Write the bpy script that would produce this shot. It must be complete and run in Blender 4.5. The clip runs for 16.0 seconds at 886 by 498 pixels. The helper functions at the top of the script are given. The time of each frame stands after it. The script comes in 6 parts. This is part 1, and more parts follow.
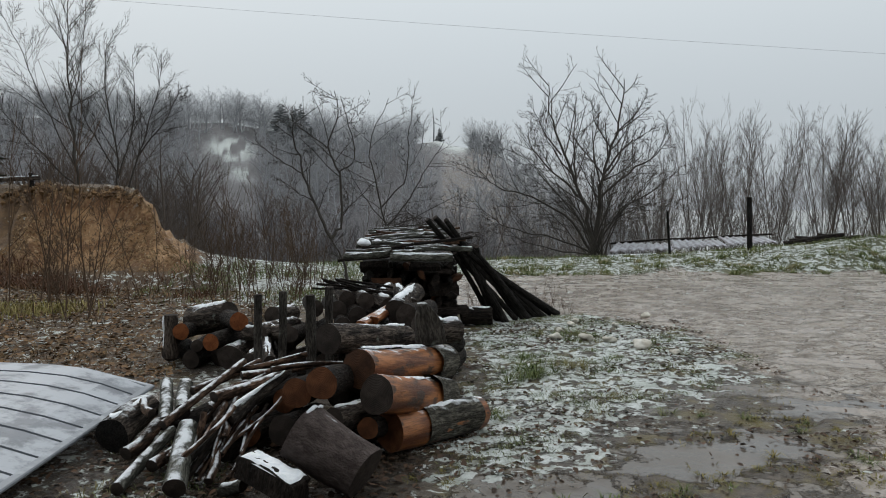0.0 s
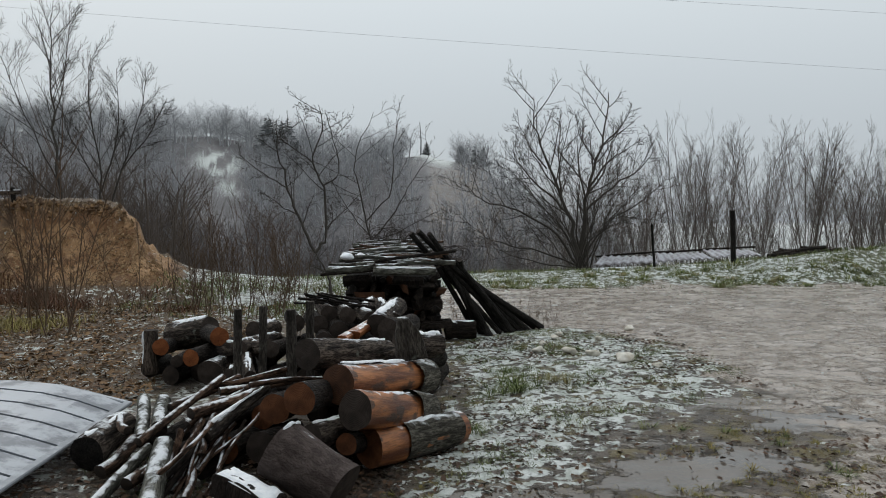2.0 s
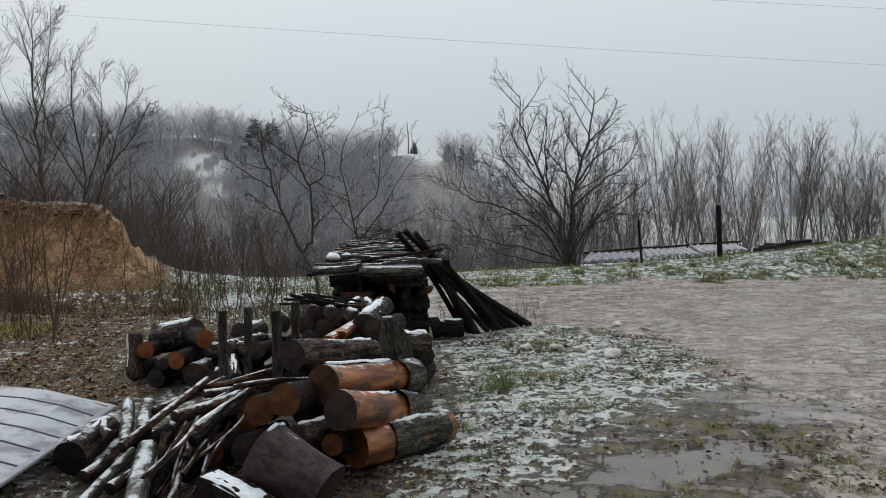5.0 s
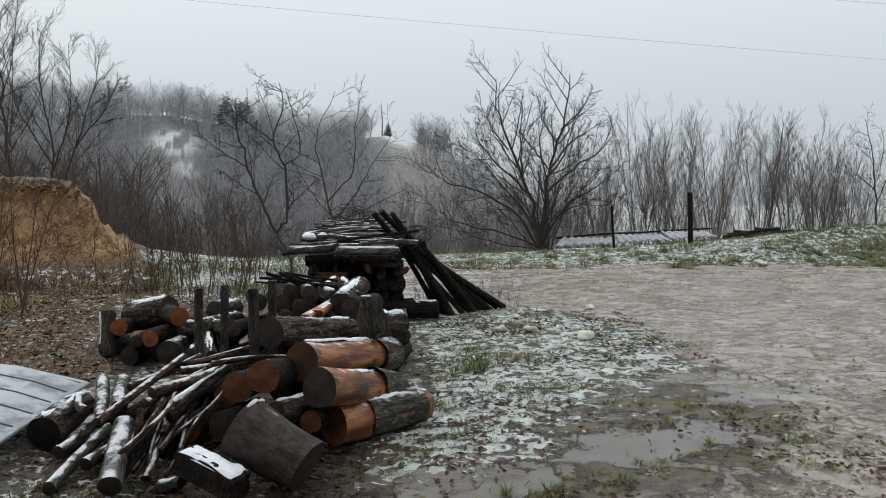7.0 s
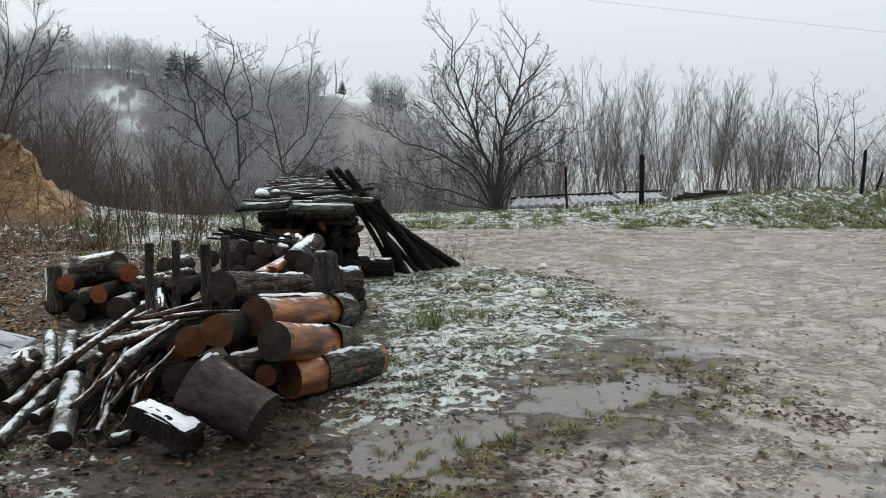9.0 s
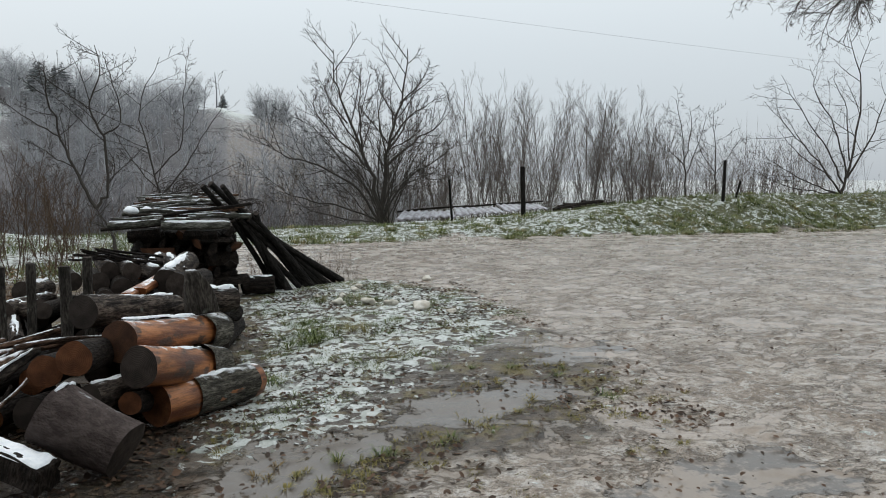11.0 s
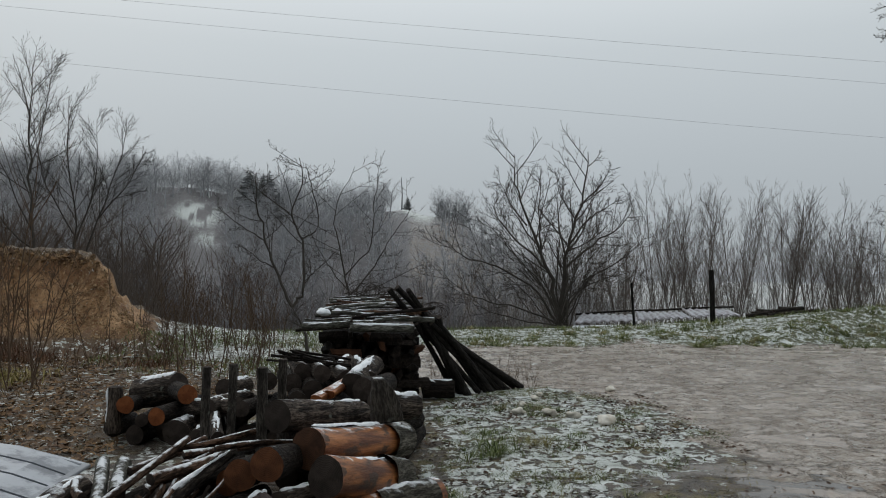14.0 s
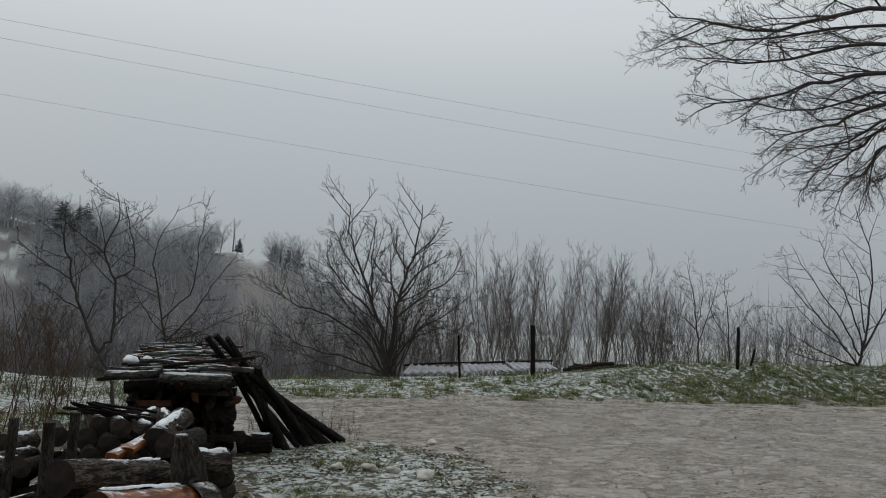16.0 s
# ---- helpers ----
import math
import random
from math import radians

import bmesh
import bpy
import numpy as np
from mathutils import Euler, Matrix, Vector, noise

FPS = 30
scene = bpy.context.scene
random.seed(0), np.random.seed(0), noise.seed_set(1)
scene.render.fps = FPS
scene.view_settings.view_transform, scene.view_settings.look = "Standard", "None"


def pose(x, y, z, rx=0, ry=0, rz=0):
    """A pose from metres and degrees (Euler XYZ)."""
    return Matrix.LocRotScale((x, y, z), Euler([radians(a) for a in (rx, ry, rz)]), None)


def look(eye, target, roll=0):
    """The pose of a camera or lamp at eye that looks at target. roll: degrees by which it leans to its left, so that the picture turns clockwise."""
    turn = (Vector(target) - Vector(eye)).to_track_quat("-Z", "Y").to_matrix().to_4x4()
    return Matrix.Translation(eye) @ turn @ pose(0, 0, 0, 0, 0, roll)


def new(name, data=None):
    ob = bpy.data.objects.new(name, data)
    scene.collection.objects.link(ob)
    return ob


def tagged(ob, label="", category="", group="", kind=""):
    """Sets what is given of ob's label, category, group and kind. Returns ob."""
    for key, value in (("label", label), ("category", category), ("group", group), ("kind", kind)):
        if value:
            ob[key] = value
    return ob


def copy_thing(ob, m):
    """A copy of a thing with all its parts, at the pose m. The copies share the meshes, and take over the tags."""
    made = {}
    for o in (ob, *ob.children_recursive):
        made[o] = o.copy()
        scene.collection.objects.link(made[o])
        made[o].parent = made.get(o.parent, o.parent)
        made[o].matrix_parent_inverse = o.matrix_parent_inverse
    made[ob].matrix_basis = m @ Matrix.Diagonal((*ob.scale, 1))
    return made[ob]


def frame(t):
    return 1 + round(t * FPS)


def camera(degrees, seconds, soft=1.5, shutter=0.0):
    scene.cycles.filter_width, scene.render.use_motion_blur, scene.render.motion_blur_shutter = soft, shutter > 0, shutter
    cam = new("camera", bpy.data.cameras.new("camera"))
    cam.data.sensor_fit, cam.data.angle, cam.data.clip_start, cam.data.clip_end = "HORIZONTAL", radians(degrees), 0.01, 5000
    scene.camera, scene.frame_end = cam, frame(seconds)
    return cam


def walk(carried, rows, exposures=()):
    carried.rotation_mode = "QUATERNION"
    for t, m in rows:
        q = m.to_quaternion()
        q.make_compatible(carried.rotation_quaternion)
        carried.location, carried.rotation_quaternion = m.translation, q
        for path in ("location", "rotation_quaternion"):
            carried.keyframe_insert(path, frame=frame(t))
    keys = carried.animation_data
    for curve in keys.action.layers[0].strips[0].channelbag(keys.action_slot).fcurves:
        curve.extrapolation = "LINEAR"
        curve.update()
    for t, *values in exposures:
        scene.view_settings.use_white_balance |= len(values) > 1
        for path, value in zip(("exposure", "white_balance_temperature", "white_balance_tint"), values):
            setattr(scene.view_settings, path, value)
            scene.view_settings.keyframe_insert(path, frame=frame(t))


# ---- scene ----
cam = camera(61.25, 16.0, soft=1.0)

# seconds, place, then heading, tilt and lean in degrees
PATH = [
    (0.0, -0.067, -0.042, 1.580, 0.00, -3.08, -0.20),
    (0.5, -0.049, -0.040, 1.584, 0.02, -1.91, -0.12),
    (1.0, -0.036, -0.019, 1.579, 0.15, -1.92, -0.06),
    (1.5, -0.028, -0.020, 1.584, 0.69, -1.92, -0.09),
    (2.0, -0.013, -0.035, 1.585, 0.96, -2.06, -0.31),
    (2.5, -0.002, -0.035, 1.588, 1.28, -2.11, -0.62),
    (3.0, 0.009, -0.039, 1.589, 1.48, -2.09, -1.14),
    (3.5, 0.007, -0.020, 1.587, 1.59, -2.11, -1.06),
    (6.0, 0.029, -0.037, 1.569, 1.98, -2.32, -0.98),
    (6.5, -0.002, -0.043, 1.559, 2.65, -3.07, -0.47),
    (7.0, -0.032, -0.042, 1.558, 3.91, -3.46, -0.11),
    (7.5, -0.041, -0.050, 1.549, 3.91, -3.75, 0.08),
    (8.0, -0.045, -0.051, 1.543, 4.20, -3.94, 0.22),
    (8.5, -0.046, -0.060, 1.537, 6.75, -4.98, 0.50),
    (9.0, -0.042, -0.058, 1.524, 7.43, -6.44, 0.56),
    (9.5, -0.015, -0.052, 1.510, 9.49, -7.52, 0.40),
    (9.7, 0.009, -0.046, 1.505, 11.94, -7.49, 0.62),
    (10.7, 0.050, -0.055, 1.520, 16.20, -6.20, 0.00),
    (11.8, 0.072, -0.068, 1.561, 12.59, -3.66, -0.86),
    (12.0, 0.078, -0.040, 1.588, 11.42, -3.57, -1.07),
    (12.5, 0.080, -0.002, 1.597, 7.66, -1.78, -1.25),
    (13.0, 0.068, 0.035, 1.599, 2.37, 0.21, -2.16),
    (13.5, 0.033, 0.044, 1.605, 1.91, 0.54, -1.76),
    (14.0, -0.004, 0.106, 1.604, 2.49, 2.14, 0.55),
    (14.5, -0.052, 0.111, 1.609, 8.80, 2.88, 0.66),
    (15.0, -0.013, 0.119, 1.612, 12.52, 2.88, 0.90),
    (15.5, 0.064, 0.145, 1.620, 13.36, 4.20, 1.27),
    (16.0, 0.085, 0.157, 1.639, 15.01, 6.14, 2.27),]


def eye_pose(x, y, z, heading, tilt, lean):
    h, p = radians(heading), radians(tilt)
    way = Vector((math.sin(h) * math.cos(p), math.cos(h) * math.cos(p), math.sin(p)))
    return look((x, y, z), Vector((x, y, z)) + way * 10, lean)


EXPOSURES = [(0.0, -0.04), (3.5, -0.04), (6.0, 0.01), (6.5, 0.12), (7.0, 0.15), (8.5, 0.22), (9.0, 0.38), (9.7, 0.44), (11.8, 0.0), (12.5, -0.18), (13.5, -0.22), (14.0, -0.32), (15.0, -0.43), (16.0, -0.54)]
walk(cam, [(t, eye_pose(*v)) for t, *v in PATH], EXPOSURES)

# ---- overcast winter sky ----
world = bpy.data.worlds.new("world")
scene.world = world
world.use_nodes = True
wt = world.node_tree
wt.nodes.clear()
w_out, w_bg = wt.nodes.new("ShaderNodeOutputWorld"), wt.nodes.new("ShaderNodeBackground")
w_sky, w_co = wt.nodes.new("ShaderNodeTexSky"), wt.nodes.new("ShaderNodeTexCoord")
w_sky.sky_type, w_sky.sun_disc = "NISHITA", False
w_sky.sun_elevation, w_sky.sun_rotation = radians(32), radians(-30)
w_sep, w_ramp, w_mix, w_mul = (wt.nodes.new("ShaderNodeSeparateXYZ"), wt.nodes.new("ShaderNodeValToRGB"),
                               wt.nodes.new("ShaderNodeMix"), wt.nodes.new("ShaderNodeVectorMath"))
cr = w_ramp.color_ramp
cr.elements[0].position, cr.elements[0].color = 0.0, (0.42, 0.46, 0.50, 1)
cr.elements[1].position, cr.elements[1].color = 1.0, (1.06, 1.12, 1.15, 1)
for p, c in ((0.06, (0.49, 0.535, 0.575, 1)), (0.16, (0.585, 0.637, 0.672, 1)), (0.29, (0.72, 0.78, 0.81, 1)), (0.38, (0.90, 0.96, 0.99, 1)), (0.5, (1.04, 1.10, 1.13, 1))):
    el = cr.elements.new(p)
    el.color = c
w_mul.operation = "SCALE"
w_mul.inputs["Scale"].default_value = 0.09
w_mix.data_type = "RGBA"
w_mix.inputs["Factor"].default_value = 0.93
wt.links.new(w_co.outputs["Generated"], w_sep.inputs[0])
wt.links.new(w_sep.outputs["Z"], w_ramp.inputs["Fac"])
wt.links.new(w_sky.outputs["Color"], w_mul.inputs[0])
wt.links.new(w_mul.outputs[0], w_mix.inputs["A"])
wt.links.new(w_ramp.outputs["Color"], w_mix.inputs["B"])
wt.links.new(w_mix.outputs["Result"], w_bg.inputs["Color"])
wt.links.new(w_bg.outputs[0], w_out.inputs["Surface"])
w_bg.inputs["Strength"].default_value = 1.0

sun = new("sun", bpy.data.lights.new("sun", "SUN"))
sun.data.energy, sun.data.angle, sun.data.color = 0.6, radians(30), (1.0, 0.97, 0.93)
sun.matrix_world = look((-20, 34, 30), (0, 6, 0))


# ---- materials ----
class Nodes:
    """A short way to write node materials."""

    def __init__(self, name, rough=0.8, metal=0.0, spec=0.4):
        self.mat = bpy.data.materials.new(name)
        self.mat.use_nodes = True
        self.t = self.mat.node_tree
        self.bsdf = self.t.nodes["Principled BSDF"]
        self.bsdf.inputs["Roughness"].default_value = rough
        self.bsdf.inputs["Metallic"].default_value = metal
        self.bsdf.inputs["Specular IOR Level"].default_value = spec
        self.co = self.t.nodes.new("ShaderNodeTexCoord")
        self.geo = self.t.nodes.new("ShaderNodeNewGeometry")

    def put(self, socket, value):
        if isinstance(value, bpy.types.NodeSocket):
            self.t.links.new(value, socket)
        elif isinstance(value, (tuple, list)) and len(value) == 3 and socket.type == "RGBA":
            socket.default_value = (*value, 1)
        else:
            socket.default_value = value

    def pos(self, where="Object", scale=(1, 1, 1)):
        m = self.t.nodes.new("ShaderNodeMapping")
        m.inputs["Scale"].default_value = scale
        self.t.links.new(self.geo.outputs["Position"] if where == "World" else self.co.outputs[where], m.inputs["Vector"])
        return m.outputs[0]

    def noise(self, scale, detail=4, rough=0.55, co=None, distort=0.0):
        n = self.t.nodes.new("ShaderNodeTexNoise")
        n.inputs["Scale"].default_value, n.inputs["Detail"].default_value = scale, detail
        n.inputs["Roughness"].default_value, n.inputs["Distortion"].default_value = rough, distort
        if co is not None:
            self.t.links.new(co, n.inputs["Vector"])
        return n.outputs["Fac"]

    def step(self, value, a, b, lo=0.0, hi=1.0):
        m = self.t.nodes.new("ShaderNodeMapRange")
        m.interpolation_type = "SMOOTHSTEP"
        for i, v in enumerate((value, a, b, lo, hi)):
            self.put(m.inputs[i], v)
        return m.outputs[0]

    def math(self, op, a, b=0.0):
        m = self.t.nodes.new("ShaderNodeMath")
        m.operation = op
        self.put(m.inputs[0], a), self.put(m.inputs[1], b)
        return m.outputs[0]

    def mix(self, f, a, b):
        m = self.t.nodes.new("ShaderNodeMix")
        m.data_type = "RGBA"
        self.put(m.inputs["Factor"], f), self.put(m.inputs["A"], a), self.put(m.inputs["B"], b)
        return m.outputs["Result"]

    def attr(self, name):
        n = self.t.nodes.new("ShaderNodeAttribute")
        n.attribute_name = name
        return n.outputs["Fac"]

    def up(self):
        s = self.t.nodes.new("ShaderNodeSeparateXYZ")
        self.t.links.new(self.geo.outputs["Normal"], s.inputs[0])
        return s.outputs["Z"]

    def chance(self):
        return self.t.nodes.new("ShaderNodeObjectInfo").outputs["Random"]

    def island(self):
        return self.geo.outputs["Random Per Island"]

    def bump(self, height, strength=0.5, distance=0.01):
        b = self.t.nodes.new("ShaderNodeBump")
        b.inputs["Strength"].default_value, b.inputs["Distance"].default_value = strength, distance
        self.t.links.new(height, b.inputs["Height"])
        self.t.links.new(b.outputs[0], self.bsdf.inputs["Normal"])

    def colour(self, c):
        self.put(self.bsdf.inputs["Base Color"], c)
        return self

    def rough(self, r):
        self.put(self.bsdf.inputs["Roughness"], r)
        return self


SNOW = (0.78, 0.81, 0.84)


def bark_material(name, dark, light, frost=0.55, lichen=True, spots=0.6, streak=0.75, stretch=2.2):
    n = Nodes(name, 0.85, spec=0.15)
    co = n.pos("Object", (9, 9, stretch))
    a, b = n.noise(2.2, 6, 0.65, co, 0.4), n.noise(9, 4, 0.6, co)
    c = n.mix(n.step(a, 0.38, 0.62), dark, light)
    c = n.mix(n.step(b, 0.42, 0.62, 0.0, streak), c, tuple(v * 0.45 for v in dark))
    if lichen:
        c = n.mix(n.step(n.noise(spots * 9, 3, 0.5, n.pos("Object")), 0.62, 0.70, 0.0, 0.75), c, (0.26, 0.28, 0.24))
    c = n.mix(n.step(n.chance(), 0, 1, 0.0, 0.35), c, tuple(v * 0.5 for v in dark))
    s = n.math("ADD", n.up(), n.math("MULTIPLY", n.math("SUBTRACT", n.noise(9, 5, 0.65, n.pos("World")), 0.5), 1.6))
    cover = n.step(s, 1.0 - frost * 0.45, 1.32 - frost * 0.45)
    c = n.mix(cover, c, SNOW)
    n.colour(c)
    n.rough(n.step(b, 0.3, 0.7, 0.65, 0.95))
    n.bump(n.math("ADD", a, n.math("MULTIPLY", b, 0.7)), 1.0, 0.03)
    return n.mat


M_BARK = bark_material("grey_bark", (0.016, 0.012, 0.010), (0.145, 0.115, 0.093), 0.2)
M_BARK_DARK = bark_material("dark_wet_bark", (0.008, 0.006, 0.005), (0.036, 0.027, 0.021), -0.5, False)
M_STICK = bark_material("stick_bark", (0.024, 0.014, 0.009), (0.20, 0.118, 0.078), 0.58, False)
M_BIRCH = bark_material("pale_bark", (0.045, 0.044, 0.035), (0.19, 0.188, 0.160), 0.6, True, 1.5)
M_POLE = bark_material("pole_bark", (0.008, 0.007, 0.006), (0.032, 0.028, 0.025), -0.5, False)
M_STUMP = bark_material("brown_smooth_bark", (0.058, 0.044, 0.040), (0.105, 0.083, 0.076), 0.1, False, 2.6, 0.12, 6.0)
M_BILLET = bark_material("old_split_wood", (0.012, 0.009, 0.007), (0.045, 0.034, 0.027), -0.6, False)
M_LICHEN = bark_material("lichened_grey_bark", (0.042, 0.038, 0.030), (0.19, 0.175, 0.142), 0.3, True, 0.8)
M_STAKE = bark_material("weathered_stake", (0.03, 0.026, 0.022), (0.10, 0.088, 0.075), 0.1, True)


def end_material(name, dark, light, rim):
    """Sawn end grain: rings round the log's axis, with radial cracks."""
    n = Nodes(name, 0.8, spec=0.15)
    s = n.t.nodes.new("ShaderNodeSeparateXYZ")
    n.t.links.new(n.co.outputs["Object"], s.inputs[0])
    d = n.math("SQRT", n.math("ADD", n.math("MULTIPLY", s.outputs[0], s.outputs[0]), n.math("MULTIPLY", s.outputs[1], s.outputs[1])))
    d2 = n.math("ADD", d, n.math("MULTIPLY", n.noise(7, 3, 0.5, n.pos("Object")), 0.05))
    rings = n.math("SINE", n.math("MULTIPLY", d2, 620.0))
    c = n.mix(n.step(rings, -1, 1, 0.0, 0.28), light, dark)
    c = n.mix(n.step(n.noise(10, 4, 0.6, n.pos("Object")), 0.35, 0.7, 0.0, 0.8), c, dark)
    ang = n.math("ARCTAN2", s.outputs[0], s.outputs[1])
    crack = n.step(n.math("SINE", n.math("ADD", n.math("MULTIPLY", ang, 5.0), n.math("MULTIPLY", n.noise(12, 2), 9.0))), 0.96, 1.0, 0.0, 0.7)
    c = n.mix(crack, c, tuple(v * 0.25 for v in dark))
    c = n.mix(n.step(n.chance(), 0, 1, 0.0, 0.4), c, tuple(v * 0.6 for v in dark))
    n.colour(c)
    n.bump(n.math("ADD", rings, n.noise(40, 3)), 0.25, 0.003)
    return n.mat


M_END_FRESH = end_material("fresh_sawn_end", (0.11, 0.034, 0.012), (0.25, 0.085, 0.030), None)
M_END_DARK = end_material("dark_brown_sawn_end", (0.024, 0.012, 0.008), (0.115, 0.052, 0.026), None)
M_END_BROWN = end_material("brown_sawn_end", (0.055, 0.021, 0.010), (0.19, 0.076, 0.033), None)
M_END_OLD = end_material("weathered_sawn_end", (0.016, 0.012, 0.010), (0.060, 0.047, 0.039), None)


def peeled_material():
    n = Nodes("peeled_wood", 0.42)
    co = n.pos("Object", (7, 7, 1.2))
    a, b = n.noise(1.6, 5, 0.6, co, 0.3), n.noise(7, 4, 0.6, n.pos("Object", (12, 12, 1.5)))
    c = n.mix(n.step(a, 0.36, 0.66), (0.085, 0.024, 0.008), (0.42, 0.165, 0.056))
    c = n.mix(n.step(b, 0.5, 0.72, 0.0, 0.7), c, (0.10, 0.04, 0.018))
    c = n.mix(n.step(n.noise(7, 5, 0.6, n.pos("Object", (1, 1, 0.7))), 0.53, 0.60, 0.0, 0.85), c, (0.035, 0.022, 0.016))
    s = n.math("ADD", n.up(), n.math("MULTIPLY", n.math("SUBTRACT", n.noise(10, 5, 0.65, n.pos("World")), 0.5), 1.0))
    c = n.mix(n.step(s, 0.90, 1.08), c, SNOW)
    n.colour(c)
    n.bump(n.math("ADD", a, b), 0.5, 0.008)
    return n.mat


M_PEELED = peeled_material()


def snow_material(name="snow_cover"):
    n = Nodes(name, 0.6, spec=0.3)
    a = n.noise(30, 5, 0.6, n.pos("World"))
    n.colour(n.mix(n.step(a, 0.3, 0.7), (0.70, 0.74, 0.78), (0.86, 0.88, 0.90)))
    n.bump(a, 0.6, 0.01)
    return n.mat


M_SNOW = snow_material()


def twig_material(name, c0, c1, frost=0.0):
    n = Nodes(name, 0.85, spec=0.2)
    c = n.mix(n.noise(3, 3, 0.5, n.pos("World")), c0, c1)
    c = n.mix(n.step(n.chance(), 0, 1, 0.0, 0.3), c, c0)
    if frost:
        s = n.math("ADD", n.up(), n.math("MULTIPLY", n.math("SUBTRACT", n.noise(1.5, 4, 0.6, n.pos("World")), 0.5), 1.5))
        c = n.mix(n.step(s, 0.75, 1.1, 0.0, frost), c, SNOW)
    n.colour(c)
    return n.mat


M_TREE = twig_material("tree_bark", (0.03, 0.026, 0.023), (0.075, 0.066, 0.056))
M_TREE_WARM = twig_material("sapling_bark", (0.070, 0.058, 0.051), (0.150, 0.128, 0.113))
M_SHRUB = twig_material("shrub_twigs", (0.05, 0.034, 0.024), (0.13, 0.085, 0.055))
# far woods: haze is painted into these colours, paler with height
M_WOODS_HAZED = twig_material("hazed_woods_bark", (0.155, 0.150, 0.158), (0.225, 0.22, 0.228), 0.05)
M_WOODS_LOW_HAZE = twig_material("valley_haze_bark", (0.100, 0.095, 0.100), (0.165, 0.158, 0.163), 0.03)
M_WOODS_MIST = twig_material("mist_paled_bark", (0.29, 0.295, 0.308), (0.40, 0.405, 0.418), 0.25)
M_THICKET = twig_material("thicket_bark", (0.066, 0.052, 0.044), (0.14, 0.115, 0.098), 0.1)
# ridge trees: real frost, plus haze painted into the colour
M_WOODS_FROST_HAZE = twig_material("frosted_hazy_woods", (0.56, 0.57, 0.585), (0.72, 0.73, 0.74), 0.7)
# far conifers, greyed to paint in the haze
M_CONIFER_HAZE = twig_material("hazed_conifer_needles", (0.13, 0.137, 0.140), (0.19, 0.20, 0.203), 0.2)
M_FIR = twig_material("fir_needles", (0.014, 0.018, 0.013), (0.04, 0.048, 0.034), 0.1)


def ground_material():
    n = Nodes("winter_ground", 0.8)
    w = n.pos("World")
    n1, n2, n3, n4 = n.noise(0.8, 5, 0.6, w), n.noise(5, 6, 0.65, w), n.noise(24, 5, 0.65, w), n.noise(90, 3, 0.6, w)
    streak = n.noise(3.0, 5, 0.6, n.pos("World", (0.35, 2.6, 1)), 0.4)
    # wet earth with leaf crumbs
    c = n.mix(n.step(n2, 0.35, 0.7), (0.034, 0.026, 0.018), (0.15, 0.120, 0.090))
    c = n.mix(n.step(n3, 0.52, 0.66, 0.0, 0.8), c, (0.17, 0.135, 0.10))
    c = n.mix(n.step(n.noise(2.6, 5, 0.65, w), 0.52, 0.60, 0.0, 0.7), c, n.mix(n3, (0.085, 0.062, 0.022), (0.20, 0.162, 0.050)))
    # track of trodden slush and clay; lump contrast also paints relief shading
    lumps = n.noise(8.0, 8, 0.75, w, 0.6)
    ruts = n.noise(1.1, 6, 0.62, n.pos("World", (1.0, 0.55, 1)), 1.2)
    r = n.mix(n.step(ruts, 0.36, 0.62), (0.235, 0.185, 0.140), (0.42, 0.365, 0.31))
    r = n.mix(n.step(lumps, 0.52, 0.56, 0.0, 0.75), r, (0.54, 0.51, 0.475))
    r = n.mix(n.step(lumps, 0.465, 0.42, 0.0, 0.9), r, (0.135, 0.108, 0.082))
    r = n.mix(n.step(n.noise(17, 5, 0.7, w), 0.55, 0.62, 0.0, 0.5), r, (0.11, 0.088, 0.066))
    r = n.mix(n.step(n3, 0.56, 0.66, 0.0, 0.6), r, (0.13, 0.104, 0.078))
    r = n.mix(n.step(n1, 0.52, 0.70, 0.0, 0.5), r, (0.21, 0.17, 0.132))
    crumbs = n.noise(34, 5, 0.7, n.pos("World", (1, 1.6, 1)), 0.4)
    r = n.mix(n.math("MULTIPLY", n.step(crumbs, 0.53, 0.60), n.step(n.noise(1.7, 5, 0.65, w, 0.5), 0.42, 0.60, 0.1, 0.85)), r, (0.095, 0.074, 0.054))
    r = n.mix(n.step(crumbs, 0.42, 0.36, 0.0, 0.6), r, (0.58, 0.57, 0.55))
    road = n.attr("road")
    c = n.mix(n.step(n.math("ADD", road, n.math("MULTIPLY", n.math("SUBTRACT", n2, 0.5), 0.8)), 0.35, 0.65), c, r)
    # turf
    g = n.mix(n.step(n3, 0.3, 0.7), (0.035, 0.045, 0.018), (0.12, 0.125, 0.055))
    grass = n.attr("grass")
    c = n.mix(n.step(n.math("ADD", grass, n.math("MULTIPLY", n.math("SUBTRACT", n2, 0.5), 1.0)), 0.45, 0.7, 0.0, 0.9), c, g)
    # dead scrub
    sc = n.mix(n.step(n2, 0.3, 0.7), (0.045, 0.027, 0.014), (0.155, 0.10, 0.052))
    sc = n.mix(n.step(n3, 0.5, 0.7, 0.0, 0.7), sc, (0.05, 0.033, 0.02))
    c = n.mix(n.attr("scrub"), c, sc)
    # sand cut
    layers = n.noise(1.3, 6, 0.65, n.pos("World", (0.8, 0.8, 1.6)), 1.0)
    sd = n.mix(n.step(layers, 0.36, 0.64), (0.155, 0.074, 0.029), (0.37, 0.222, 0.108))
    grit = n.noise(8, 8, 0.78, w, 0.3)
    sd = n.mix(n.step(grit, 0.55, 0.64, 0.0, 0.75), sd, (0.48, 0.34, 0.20))
